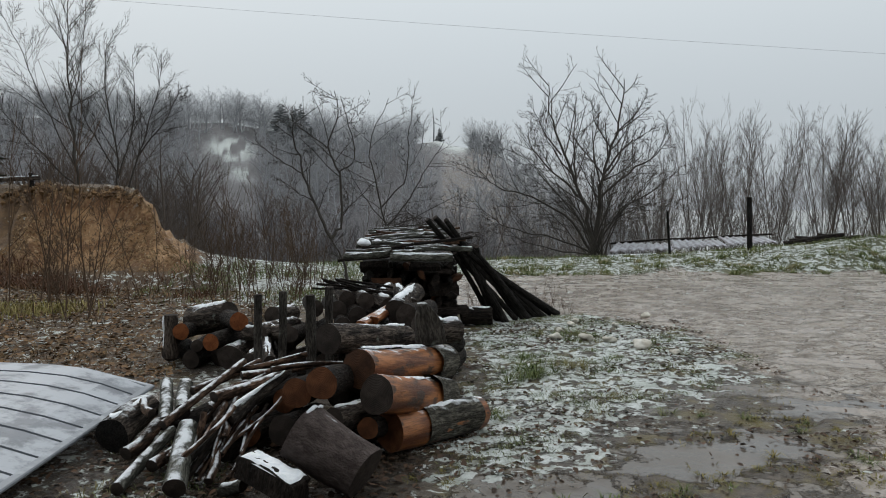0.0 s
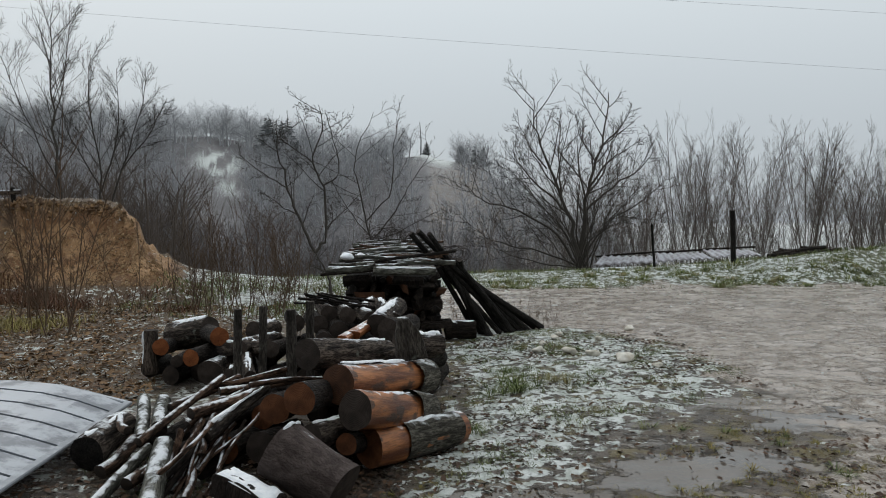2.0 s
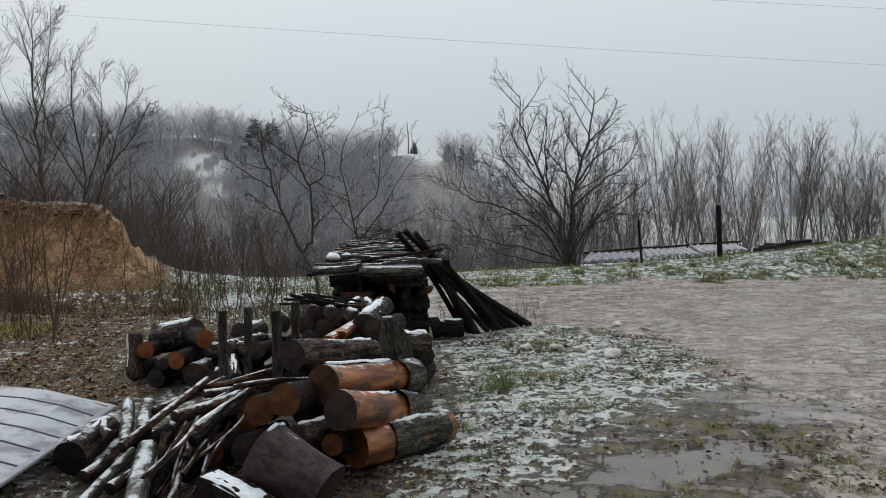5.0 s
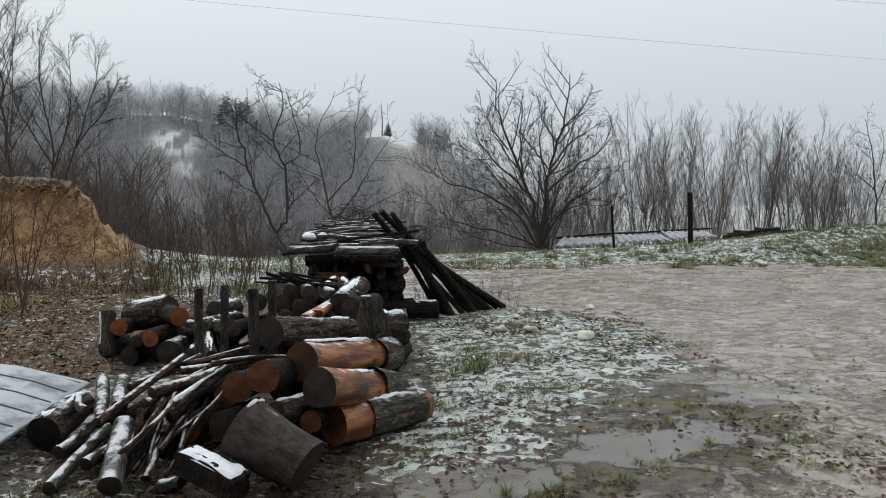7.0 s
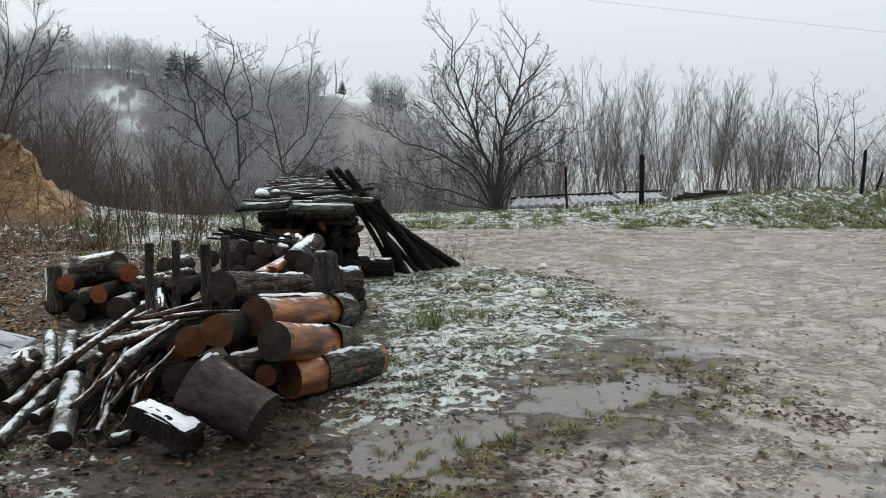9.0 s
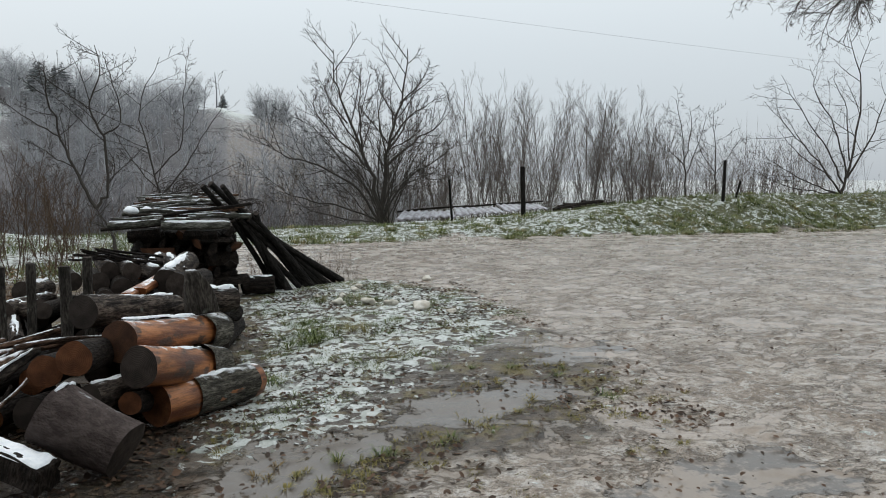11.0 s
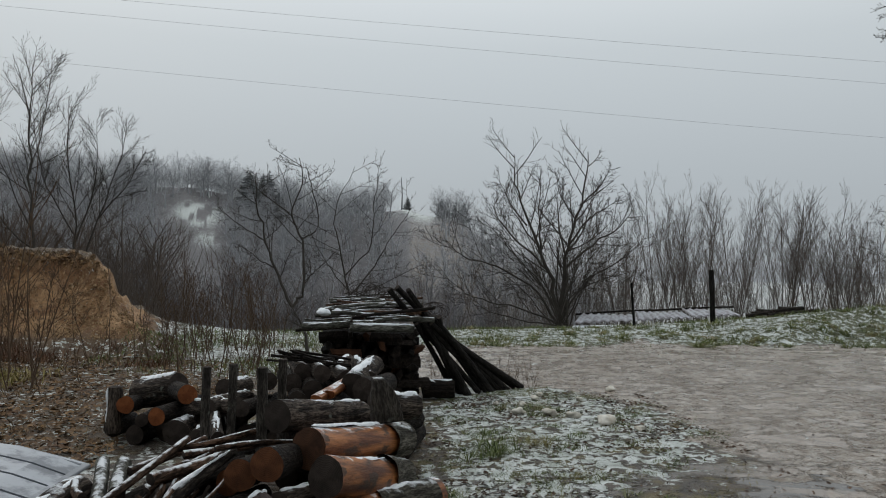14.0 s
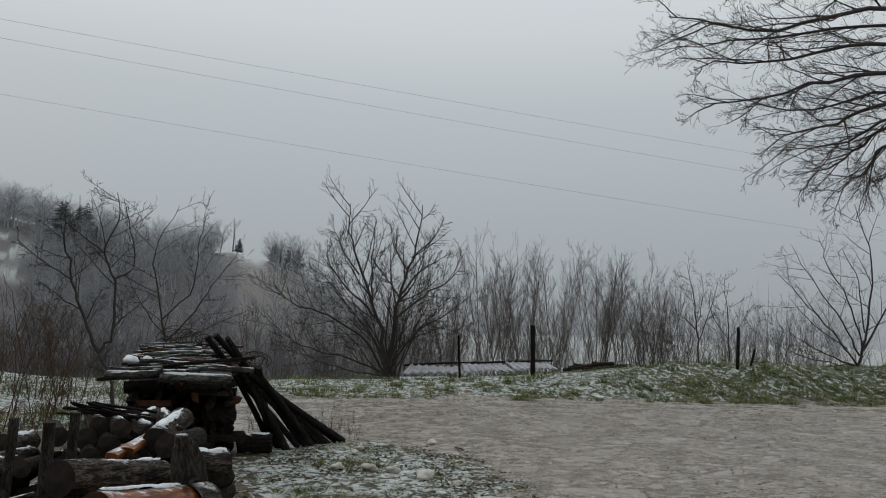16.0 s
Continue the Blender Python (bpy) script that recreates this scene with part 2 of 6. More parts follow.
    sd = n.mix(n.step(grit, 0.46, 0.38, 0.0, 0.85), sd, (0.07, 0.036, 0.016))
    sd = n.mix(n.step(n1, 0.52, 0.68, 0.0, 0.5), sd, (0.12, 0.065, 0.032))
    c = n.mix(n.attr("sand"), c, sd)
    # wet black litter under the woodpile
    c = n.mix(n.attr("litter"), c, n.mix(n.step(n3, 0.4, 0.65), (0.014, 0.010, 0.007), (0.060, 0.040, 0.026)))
    # far valley side under woods, greyed to paint in the haze
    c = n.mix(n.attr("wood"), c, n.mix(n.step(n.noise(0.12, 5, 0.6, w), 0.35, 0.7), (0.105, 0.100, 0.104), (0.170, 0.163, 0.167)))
    # thin snow, broken by blades and leaves; far right its white paints fog
    sn = n.attr("snow")
    f = n.math("ADD", sn, n.math("MULTIPLY", n.math("SUBTRACT", n2, 0.5), 2.0))
    f = n.math("ADD", f, n.math("MULTIPLY", n.math("SUBTRACT", n3, 0.5), 0.9))
    f = n.math("ADD", f, n.math("MULTIPLY", n.math("SUBTRACT", n4, 0.5), 0.3))
    f = n.math("ADD", f, n.math("MULTIPLY", n.math("SUBTRACT", n.noise(10, 4, 0.6, w, 0.9), 0.5), 1.7))
    cover = n.step(f, 0.46, 0.58)
    c = n.mix(n.math("MULTIPLY", cover, 0.88), c, n.mix(n.step(n.noise(6, 4, 0.6, w, 0.6), 0.38, 0.62), (0.43, 0.47, 0.435), (0.70, 0.74, 0.73)))
    # standing water
    wet = n.step(n.math("ADD", n.attr("water"), n.math("ADD", n.math("MULTIPLY", n.math("SUBTRACT", n2, 0.5), 0.9), n.math("MULTIPLY", n.math("SUBTRACT", n3, 0.5), 0.7))), 0.40, 0.60)
    c = n.mix(wet, c, n.mix(n.step(n3, 0.5, 0.75), (0.095, 0.082, 0.070), (0.15, 0.132, 0.115)))
    damp = n.attr("damp")
    # thin film of melt water in the hollows of mud and slush
    hollow = n.noise(1.5, 6, 0.62, n.pos("World", (0.8, 1.3, 1)), 0.9)
    film = n.math("MULTIPLY", n.step(n.math("ADD", hollow, n.math("MULTIPLY", n.math("SUBTRACT", n3, 0.5), 0.25)), 0.475, 0.55), n.math("MULTIPLY", n.step(damp, 0.3, 0.7), n.math("SUBTRACT", 1.0, n.math("MULTIPLY", cover, 0.9))))
    c = n.mix(n.math("MULTIPLY", film, 0.75), c, n.mix(road, (0.085, 0.067, 0.050), (0.27, 0.222, 0.178)))
    wet = n.math("MAXIMUM", wet, n.math("MULTIPLY", film, 0.92))
    n.colour(c)
    ro = n.math("SUBTRACT", n.step(n2, 0.3, 0.7, 0.55, 0.9), n.math("MULTIPLY", damp, 0.38))
    flat = n.math("SUBTRACT", 1.0, wet)
    n.rough(n.math("ADD", n.math("MULTIPLY", ro, flat), n.math("MULTIPLY", wet, 0.07)))
    h = n.math("ADD", n.math("MULTIPLY", n2, 1.0), n.math("ADD", n.math("MULTIPLY", n3, 0.8), n.math("MULTIPLY", n4, 0.25)))
    h = n.math("ADD", h, n.math("MULTIPLY", cover, 0.25))
    n.bump(n.math("MULTIPLY", h, n.math("ADD", n.math("MULTIPLY", flat, 0.97), 0.03)), 0.8, 0.05)
    return n.mat


M_GROUND = ground_material()


def blade_material(name, c0, c1, c2):
    n = Nodes(name, 0.7, spec=0.25)
    c = n.mix(n.island(), c0, c1)
    c = n.mix(n.step(n.noise(2.0, 3, 0.5, n.pos("World")), 0.5, 0.7), c, c2)
    n.colour(c)
    return n.mat


M_GRASS = blade_material("green_grass", (0.045, 0.072, 0.020), (0.145, 0.17, 0.055), (0.20, 0.175, 0.075))
M_TUSSOCK = blade_material("tussock_grass", (0.055, 0.085, 0.024), (0.20, 0.21, 0.075), (0.26, 0.215, 0.11))
M_LITTER = blade_material("dry_leaf_litter", (0.050, 0.028, 0.015), (0.23, 0.135, 0.062), (0.10, 0.055, 0.028))
M_MOSS = blade_material("yellow_moss_grass", (0.075, 0.075, 0.018), (0.24, 0.195, 0.060), (0.13, 0.085, 0.034))
M_BRACKEN = blade_material("dead_bracken", (0.055, 0.022, 0.010), (0.13, 0.060, 0.026), (0.08, 0.035, 0.016))
M_DRYGRASS = blade_material("dry_grass", (0.055, 0.034, 0.017), (0.19, 0.13, 0.062), (0.06, 0.036, 0.02))
M_LEAF = blade_material("dead_leaves", (0.024, 0.016, 0.011), (0.11, 0.062, 0.036), (0.04, 0.026, 0.018))
M_SNOWLEAF = blade_material("snowy_leaves", (0.22, 0.23, 0.20), (0.55, 0.58, 0.57), (0.20, 0.19, 0.15))


def stone_material():
    n = Nodes("pale_stone", 0.8)
    a = n.noise(9, 5, 0.6, n.pos("World"))
    c = n.mix(n.step(a, 0.35, 0.7), (0.42, 0.38, 0.31), (0.68, 0.66, 0.60))
    n.colour(n.mix(n.step(n.noise(30, 3), 0.62, 0.72, 0.0, 0.6), c, (0.2, 0.17, 0.12)))
    n.bump(a, 0.5, 0.01)
    return n.mat


M_STONE = stone_material()


def metal_sheet_material(name, base, rough, snow):
    n = Nodes(name, rough, 0.0, 0.5)
    a, b = n.noise(2.0, 5, 0.6, n.pos("World")), n.noise(22, 4, 0.6, n.pos("World"))
    c = n.mix(n.step(a, 0.35, 0.7), base, tuple(min(1, v * 1.3) for v in base))
    c = n.mix(n.step(b, 0.58, 0.75, 0.0, 0.4), c, tuple(v * 0.5 for v in base))
    s = n.math("ADD", n.up(), n.math("MULTIPLY", n.math("SUBTRACT", n.noise(3.5, 6, 0.65, n.pos("World")), 0.5), 0.9))
    c = n.mix(n.step(s, 1.0 - snow * 0.3, 1.15 - snow * 0.3, 0.0, 0.85), c, (0.40, 0.425, 0.46))
    n.colour(c)
    n.bump(n.math("ADD", a, n.math("MULTIPLY", b, 0.4)), 0.3, 0.01)
    return n.mat


M_SHEET = metal_sheet_material("frosted_grey_sheet", (0.13, 0.142, 0.16), 0.45, 0.42)
M_SHEET_EDGE = metal_sheet_material("dull_metal_edge", (0.20, 0.215, 0.235), 0.5, 0.2)
M_ROOFSHEET = metal_sheet_material("old_corrugated_sheet", (0.20, 0.19, 0.20), 0.6, 0.42)


def plain_material(name, c, rough, metal=0.0):
    n = Nodes(name, rough, metal)
    a = n.noise(12, 4, 0.6, n.pos("World"))
    n.colour(n.mix(a, tuple(v * 0.7 for v in c), tuple(min(1, v * 1.3) for v in c)))
    return n.mat


M_WIRE = plain_material("cable_sheath", (0.42, 0.44, 0.46), 0.6)
M_RUST = plain_material("rusty_wire", (0.03, 0.022, 0.018), 0.8)
M_MAST = plain_material("grey_mast", (0.22, 0.23, 0.24), 0.6)


# ---- helpers for shapes ----
rng = np.random.default_rng(7)


def hash01(ix, iy, seed):
    v = np.sin(ix * 127.1 + iy * 311.7 + seed * 74.7) * 43758.5453
    return v - np.floor(v)


def vnoise(x, y, seed=0):
    x, y = np.asarray(x, float), np.asarray(y, float)
    ix, iy = np.floor(x), np.floor(y)
    fx, fy = x - ix, y - iy
    fx, fy = fx * fx * (3 - 2 * fx), fy * fy * (3 - 2 * fy)
    a, b = hash01(ix, iy, seed), hash01(ix + 1, iy, seed)
    c, d = hash01(ix, iy + 1, seed), hash01(ix + 1, iy + 1, seed)
    return (a * (1 - fx) + b * fx) * (1 - fy) + (c * (1 - fx) + d * fx) * fy


def fnoise(x, y, seed=0, octaves=4):
    s, amp, tot = 0.0, 1.0, 0.0
    for k in range(octaves):
        s = s + amp * vnoise(np.asarray(x) * 2 ** k, np.asarray(y) * 2 ** k, seed + k)
        tot, amp = tot + amp, amp * 0.5
    return s / tot


def smooth(v, a, b):
    u = np.clip((np.asarray(v, float) - a) / (b - a), 0, 1)
    return u * u * (3 - 2 * u)


def outline_distance(x, y, pts):
    """Metres inside (positive) or outside a closed outline."""
    x, y = np.asarray(x, float), np.asarray(y, float)
    best, inside = np.full(x.shape, 1e9), np.zeros(x.shape, bool)
    for (ax, ay), (bx, by) in zip(pts, pts[1:] + pts[:1]):
        dx, dy = bx - ax, by - ay
        u = np.clip(((x - ax) * dx + (y - ay) * dy) / (dx * dx + dy * dy), 0, 1)
        best = np.minimum(best, np.hypot(x - ax - u * dx, y - ay - u * dy))
        hit = ((ay > y) != (by > y)) & (x < (bx - ax) * (y - ay) / (by - ay + 1e-12) + ax)
        inside ^= hit
    return np.where(inside, best, -best)


def mesh_of(name, verts, faces, mat, shade=True):
    me = bpy.data.meshes.new(name)
    me.from_pydata([tuple(v) for v in verts], [], [tuple(f) for f in faces])
    me.update()
    if shade:
        me.polygons.foreach_set("use_smooth", [True] * len(me.polygons))
    if mat is not None:
        me.materials.append(mat)
    return me


def big_mesh(name, verts, tris, mat, shade=True):
    """A mesh from arrays of points and of triangles."""
    verts, tris = np.asarray(verts, np.float32), np.asarray(tris, np.int32)
    me = bpy.data.meshes.new(name)
    me.vertices.add(len(verts))
    me.vertices.foreach_set("co", verts.ravel())
    k = tris.shape[1]
    me.loops.add(tris.size)
    me.loops.foreach_set("vertex_index", tris.ravel())
    me.polygons.add(len(tris))
    me.polygons.foreach_set("loop_start", np.arange(len(tris), dtype=np.int32) * k)
    me.polygons.foreach_set("loop_total", np.full(len(tris), k, np.int32))
    me.polygons.foreach_set("use_smooth", np.full(len(tris), shade))
    me.update(calc_edges=True)
    me.materials.append(mat)
    return me


def part(name, me, parent, label="", m=None):
    ob = new(name, me)
    ob.parent = parent
    if m is not None:
        ob.matrix_basis = m
    return tagged(ob, label)


def from_bmesh(name, bm, mat, shade=False):
    me = bpy.data.meshes.new(name)
    bm.to_mesh(me)
    bm.free()
    if shade:
        me.polygons.foreach_set("use_smooth", [True] * len(me.polygons))
    me.materials.append(mat)
    return me


def along(a, b):
    """The pose that carries the z axis from a towards b."""
    a, b = Vector(a), Vector(b)
    return Matrix.Translation(a) @ (b - a).to_track_quat("Z", "Y").to_matrix().to_4x4()


class Tubes:
    """Gathers tapering tubes into one mesh."""

    def __init__(self):
        self.v, self.f, self.n = [], [], 0

    def add(self, pts, radii, sides):
        pts = np.asarray(pts, float)
        d = np.gradient(pts, axis=0)
        d /= np.linalg.norm(d, axis=1)[:, None] + 1e-9
        ref = np.array([0.31, 0.17, 0.93]) if abs(d[0][2]) < 0.8 else np.array([0.94, 0.2, 0.1])
        u = np.cross(d, ref)
        u /= np.linalg.norm(u, axis=1)[:, None] + 1e-9
        w = np.cross(d, u)
        a = np.arange(sides) * 2 * np.pi / sides
        r = np.asarray(radii, float)[:, None, None]
        ring = pts[:, None, :] + r * (u[:, None, :] * np.cos(a)[None, :, None] + w[:, None, :] * np.sin(a)[None, :, None])
        k = len(pts)
        i = np.arange(k - 1)[:, None] * sides + np.arange(sides)[None, :]
        j = np.arange(k - 1)[:, None] * sides + (np.arange(sides)[None, :] + 1) % sides
        q = np.stack([i, j, j + sides, i + sides], -1).reshape(-1, 4) + self.n
        self.v.append(ring.reshape(-1, 3))
        self.f.append(q)
        self.n += k * sides

    def mesh(self, name, mat):
        return big_mesh(name, np.concatenate(self.v), np.concatenate(self.f), mat)

    def arrays(self):
        return np.concatenate(self.v), np.concatenate(self.f)


# ---- the lie of the land ----
PATCH = [(1.0, 11.6), (1.62, 11.3), (2.21, 11.0), (2.67, 10.1), (3.13, 9.55), (3.33, 8.87), (3.3, 7.78), (3.0, 6.94), (2.6, 6.5),
         (1.88, 6.03), (1.3, 5.4), (1.0, 4.99), (0.56, 4.66), (0.2, 4.2), (-0.05, 4.5), (0.1, 5.3), (0.13, 8.5), (0.2, 10.3), (0.0, 11.4)]
PUDDLES = [[(0.95, 4.62), (1.35, 4.84), (2.1, 5.06), (2.32, 4.8), (2.04, 4.44), (1.41, 4.24), (0.98, 4.34)],
           [(-0.03, 3.5), (0.05, 3.9), (0.58, 4.2), (0.97, 4.3), (1.0, 4.02), (0.55, 3.7), (0.2, 3.42)],
           [(1.5, 2.9), (1.65, 3.2), (2.03, 3.4), (2.9, 3.5), (3.2, 2.8), (2.2, 2.5)],
           [(2.4, 5.55), (2.6, 5.95), (3.3, 6.1), (3.4, 5.85), (2.9, 5.5)]]
RIDGE_AZ = [-75, -40, -26.5, -19, -16, -12.2, -8.1, -3.9, -0.5, 3.7, 6.7, 11, 17, 40]
RIDGE_EL = [0.06, 0.09, 0.106, 0.105, 0.107, 0.098, 0.088, 0.080, 0.088, 0.078, 0.035, -0.02, -0.06, -0.07]


def land(x, y):
    """The height of the ground."""
    x, y = np.asarray(x, float), np.asarray(y, float)
    r, az = np.hypot(x, y), np.degrees(np.arctan2(x, y))
    z = 0.05 * (fnoise(x * 0.5, y * 0.5, 3) - 0.5) + 0.035 * (fnoise(x * 2.2, y * 2.2, 9) - 0.5)
    z = z * smooth(r, 2, 4)
    # verge beyond the track
    verge = np.interp(x, [0, 5.5, 8.3, 11, 15, 18], [0.12, 0.24, 0.42, 0.62, 0.88, 0.94])
    z = z + verge * smooth(y + 1.5 * (fnoise(x * 0.5, y * 0.1, 5) - 0.5), 17.6, 20.2) * (1 + 0.35 * (fnoise(x * 0.9, y * 0.9, 11) - 0.5))
    z = z + 0.34 * np.clip(fnoise(x * 1.7, y * 1.3, 15, 3) - 0.42, 0, 1) * smooth(y, 17.4, 18.6) * (1 - smooth(y, 20.2, 21.5)) * (0.35 * smooth(x, -2, 4) + 0.65 * smooth(x, 8, 12))
    z = z - 0.085 * np.clip(y - 20.6, 0, 9) * smooth(x, -1, 3)
    # rough ground rising beside the woodpile
    z = z + 0.16 * smooth(-x, 3.0, 9.0) * (1 + (fnoise(x * 0.8, y * 0.8, 21) - 0.5)) + 0.18 * smooth(-x, 6.5, 9.5) * smooth(y, 8, 13)
    # sand bank with a cut face
    s = -x / np.maximum(y, 1.0) - 0.311 + 0.018 * (fnoise(y * 1.1, x * 1.1, 33) - 0.5) + 0.022 * (fnoise(y * 5, x * 5, 34) - 0.5)
    flank = np.interp(s, [-0.020, 0.009, 0.05, 0.068, 0.078, 0.086, 0.096, 0.104, 0.14], [0, 0.14, 0.52, 0.76, 1.05, 1.50, 1.66, 1.96, 2.02])
    d = y - 14.1 + 0.9 * (fnoise(x * 0.8, x * 0 + 2, 31) - 0.5) + 0.75 * (fnoise(x * 2.6, y * 0.6, 36) - 0.5)
    cut = np.interp(d, [0, 0.8, 1.5, 1.95, 2.08, 2.5, 3.4], [0, 0.35, 0.85, 1.35, 1.92, 1.96, 1.99])
    back = 1 - smooth(y, 19.5, 26)
    low = 1 - 0.30 * smooth(-x, 8.4, 11.0) * (1 - smooth(y, 15.5, 19))
    bank = 0.90 * np.minimum(flank, cut) * low * back * (y > 5)
    z = z + bank * (1 + 0.09 * (fnoise(x * 2.5, y * 2.5, 51) - 0.5)) + 0.50 * (fnoise(x * 4.5, y * 4.5, 53) - 0.5) * smooth(bank, 0.15, 0.6) * (1 - smooth(bank, 1.72, 1.8))
    # the plateau ends and drops into the valley
    edge = 20.2 + 9.0 * smooth(x, 0.5, 5) + 2.0 * smooth(-x, 4, 8)
    z = z - 16 * smooth(y - edge, 0, 55) - 2.2 * smooth(y - edge, 0, 6)
    # the far side
    el = np.interp(az, RIDGE_AZ, RIDGE_EL)
    rise = smooth(r, 85, 188)
    front_side = y > 0
    top_z = 1.6 + 188 * el + 2.0 * (fnoise(x * 0.03, y * 0.03, 61) - 0.5)
    far = np.where(front_side, rise * (top_z + 18), 0.0)
    return z + far


def masks(x, y, z):
    r, az = np.hypot(x, y), np.degrees(np.arctan2(x, y))
    wob = 0.5 * (fnoise(x * 1.5, y * 1.5, 71) - 0.5)
    patch = smooth(outline_distance(x, y, PATCH) + 1.5 * wob + 0.5 * (fnoise(x * 4, y * 4, 77) - 0.5), -0.15, 0.45)
    water = np.zeros_like(x)
    for p in PUDDLES:
        water = np.maximum(water, smooth(outline_distance(x, y, p) + 0.8 * wob + 0.55 * (fnoise(x * 5, y * 5, 73) - 0.5), -0.14, 0.12))
    near_mud = smooth(-(y - 6.1 - 0.25 * x) + 1.6 * wob, -0.4, 0.6) * (1 - smooth(x + 3.0 * wob + 1.6 * (fnoise(x * 3, y * 3, 79) - 0.5) - 0.35 * (y - 4.0), 1.4, 3.4)) * (x > -3.6)
    pile = smooth(-x + wob, -0.35, 0.1) * smooth(x + 3.2, 0, 0.6) * (1 - smooth(y, 8.2, 9.0)) * smooth(y + wob, 2.2, 3.2)
    left = smooth(-x + 1.2 * wob, 2.5, 3.4) * (y > 3)
    leftback = smooth(-x + 2 * wob - (10.5 - y) * 0.2, 0.7, 1.6) * smooth(y, 8, 9) * (1 - smooth(y, 13, 15))
    scrub = np.maximum(left * (1 - smooth(y, 27, 31)) * np.where(y > 14, smooth(-x / np.maximum(y, 1), 0.29, 0.31), 1.0), leftback * 0.3)
    verge = smooth(y + 1.8 * wob + 0.9 * (fnoise(x * 3, y * 3, 75) - 0.5), 17.3, 18.3) * (r < 60)
    leftverge = smooth(-x + wob, 0.2, 1.4) * smooth(y, 11, 13) * (1 - smooth(-x / np.maximum(y, 1), 0.27, 0.31))
    road = smooth(x + wob - 0.25, 0.0, 0.6) * (1 - patch) * (1 - verge) * (1 - near_mud) * (y > -60)
    road = np.maximum(road, 0.9 * smooth(-(y - 1.9) + 2.4 * wob, 0, 0.9))
    # near track, carried further over the mud to paint in its sky sheen
    road = np.maximum(road, smooth(-(y - 3.9 - 0.1 * x) + 1.6 * wob, -0.3, 0.7) * smooth(x + 1.5 * wob, 0.3, 1.4))
    road = np.maximum(road, smooth(y, 11.3, 12.2) * (1 - verge) * smooth(x, -1.2, 0.4))
    sand = smooth(-x, 4.0, 4.4) * smooth(-x / np.maximum(y, 1) + 0.02 * wob, 0.279, 0.292) * smooth(y, 13.8, 14.4) * (y < 20) * smooth(z + 0.3 * wob, 0.28, 0.55) * (1 - smooth(z + 0.35 * wob, 1.92, 2.04))
    sand = sand * (1 - 0.75 * smooth(-x + 1.2 * wob, 8.1, 8.9))
    grass = np.maximum.reduce([0.55 * patch, 0.80 * verge * (x > -7), 0.35 * near_mud, 0.5 * leftverge])
    snow = np.maximum.reduce([0.60 * patch, 0.52 * verge * (1 - 0.25 * smooth(x + 2 * wob, 9.5, 13)), 0.60 * leftverge, 0.34 * scrub, 0.16 * smooth(z, 1.8, 2.0) * (r < 30)])
    on_bank = smooth(-x / np.maximum(y, 1), 0.285, 0.31) * smooth(y, 14.0, 14.6) * smooth(z, 0.25, 0.5)
    snow = snow * (1 - 0.62 * on_bank) * (1 - smooth(sand, 0.1, 0.4))
    snow = snow + 0.58 * near_mud * smooth(y - 0.3 * x, 3.6, 4.6) * smooth(x, -0.5, 0.1) * (1 - 0.7 * smooth(x + wob, 0.7, 1.4)) * (1 - water) * (1 - patch)
    snow = snow + 0.18 * road * smooth(y, 9, 16) + 0.33 * pile * (1 - smooth(x, -1.5, -0.9))
    # distant ground that takes the haze-greyed colour
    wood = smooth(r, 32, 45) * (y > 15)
    # far right: the snow mask whitens the ground in place of fog
    right_fog_white = smooth(az + 4 * wob, 12, 20) * smooth(r, 60, 100)
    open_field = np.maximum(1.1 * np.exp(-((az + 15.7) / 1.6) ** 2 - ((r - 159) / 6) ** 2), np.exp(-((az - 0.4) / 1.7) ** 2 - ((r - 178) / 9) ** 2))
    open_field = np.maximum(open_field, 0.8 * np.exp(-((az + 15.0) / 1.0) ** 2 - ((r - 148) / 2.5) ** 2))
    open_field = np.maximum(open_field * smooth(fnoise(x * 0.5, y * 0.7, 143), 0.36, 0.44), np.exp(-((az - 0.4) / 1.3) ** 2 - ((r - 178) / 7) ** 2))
    snow = np.where(r > 32, 0.10 + 0.45 * right_fog_white + 0.95 * open_field, snow)
    damp = np.clip(0.8 * near_mud + 0.75 * road + 0.6 * pile, 0, 1)
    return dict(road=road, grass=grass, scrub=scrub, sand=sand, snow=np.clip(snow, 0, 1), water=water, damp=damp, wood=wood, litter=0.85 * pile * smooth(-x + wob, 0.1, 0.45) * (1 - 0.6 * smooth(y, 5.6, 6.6)))


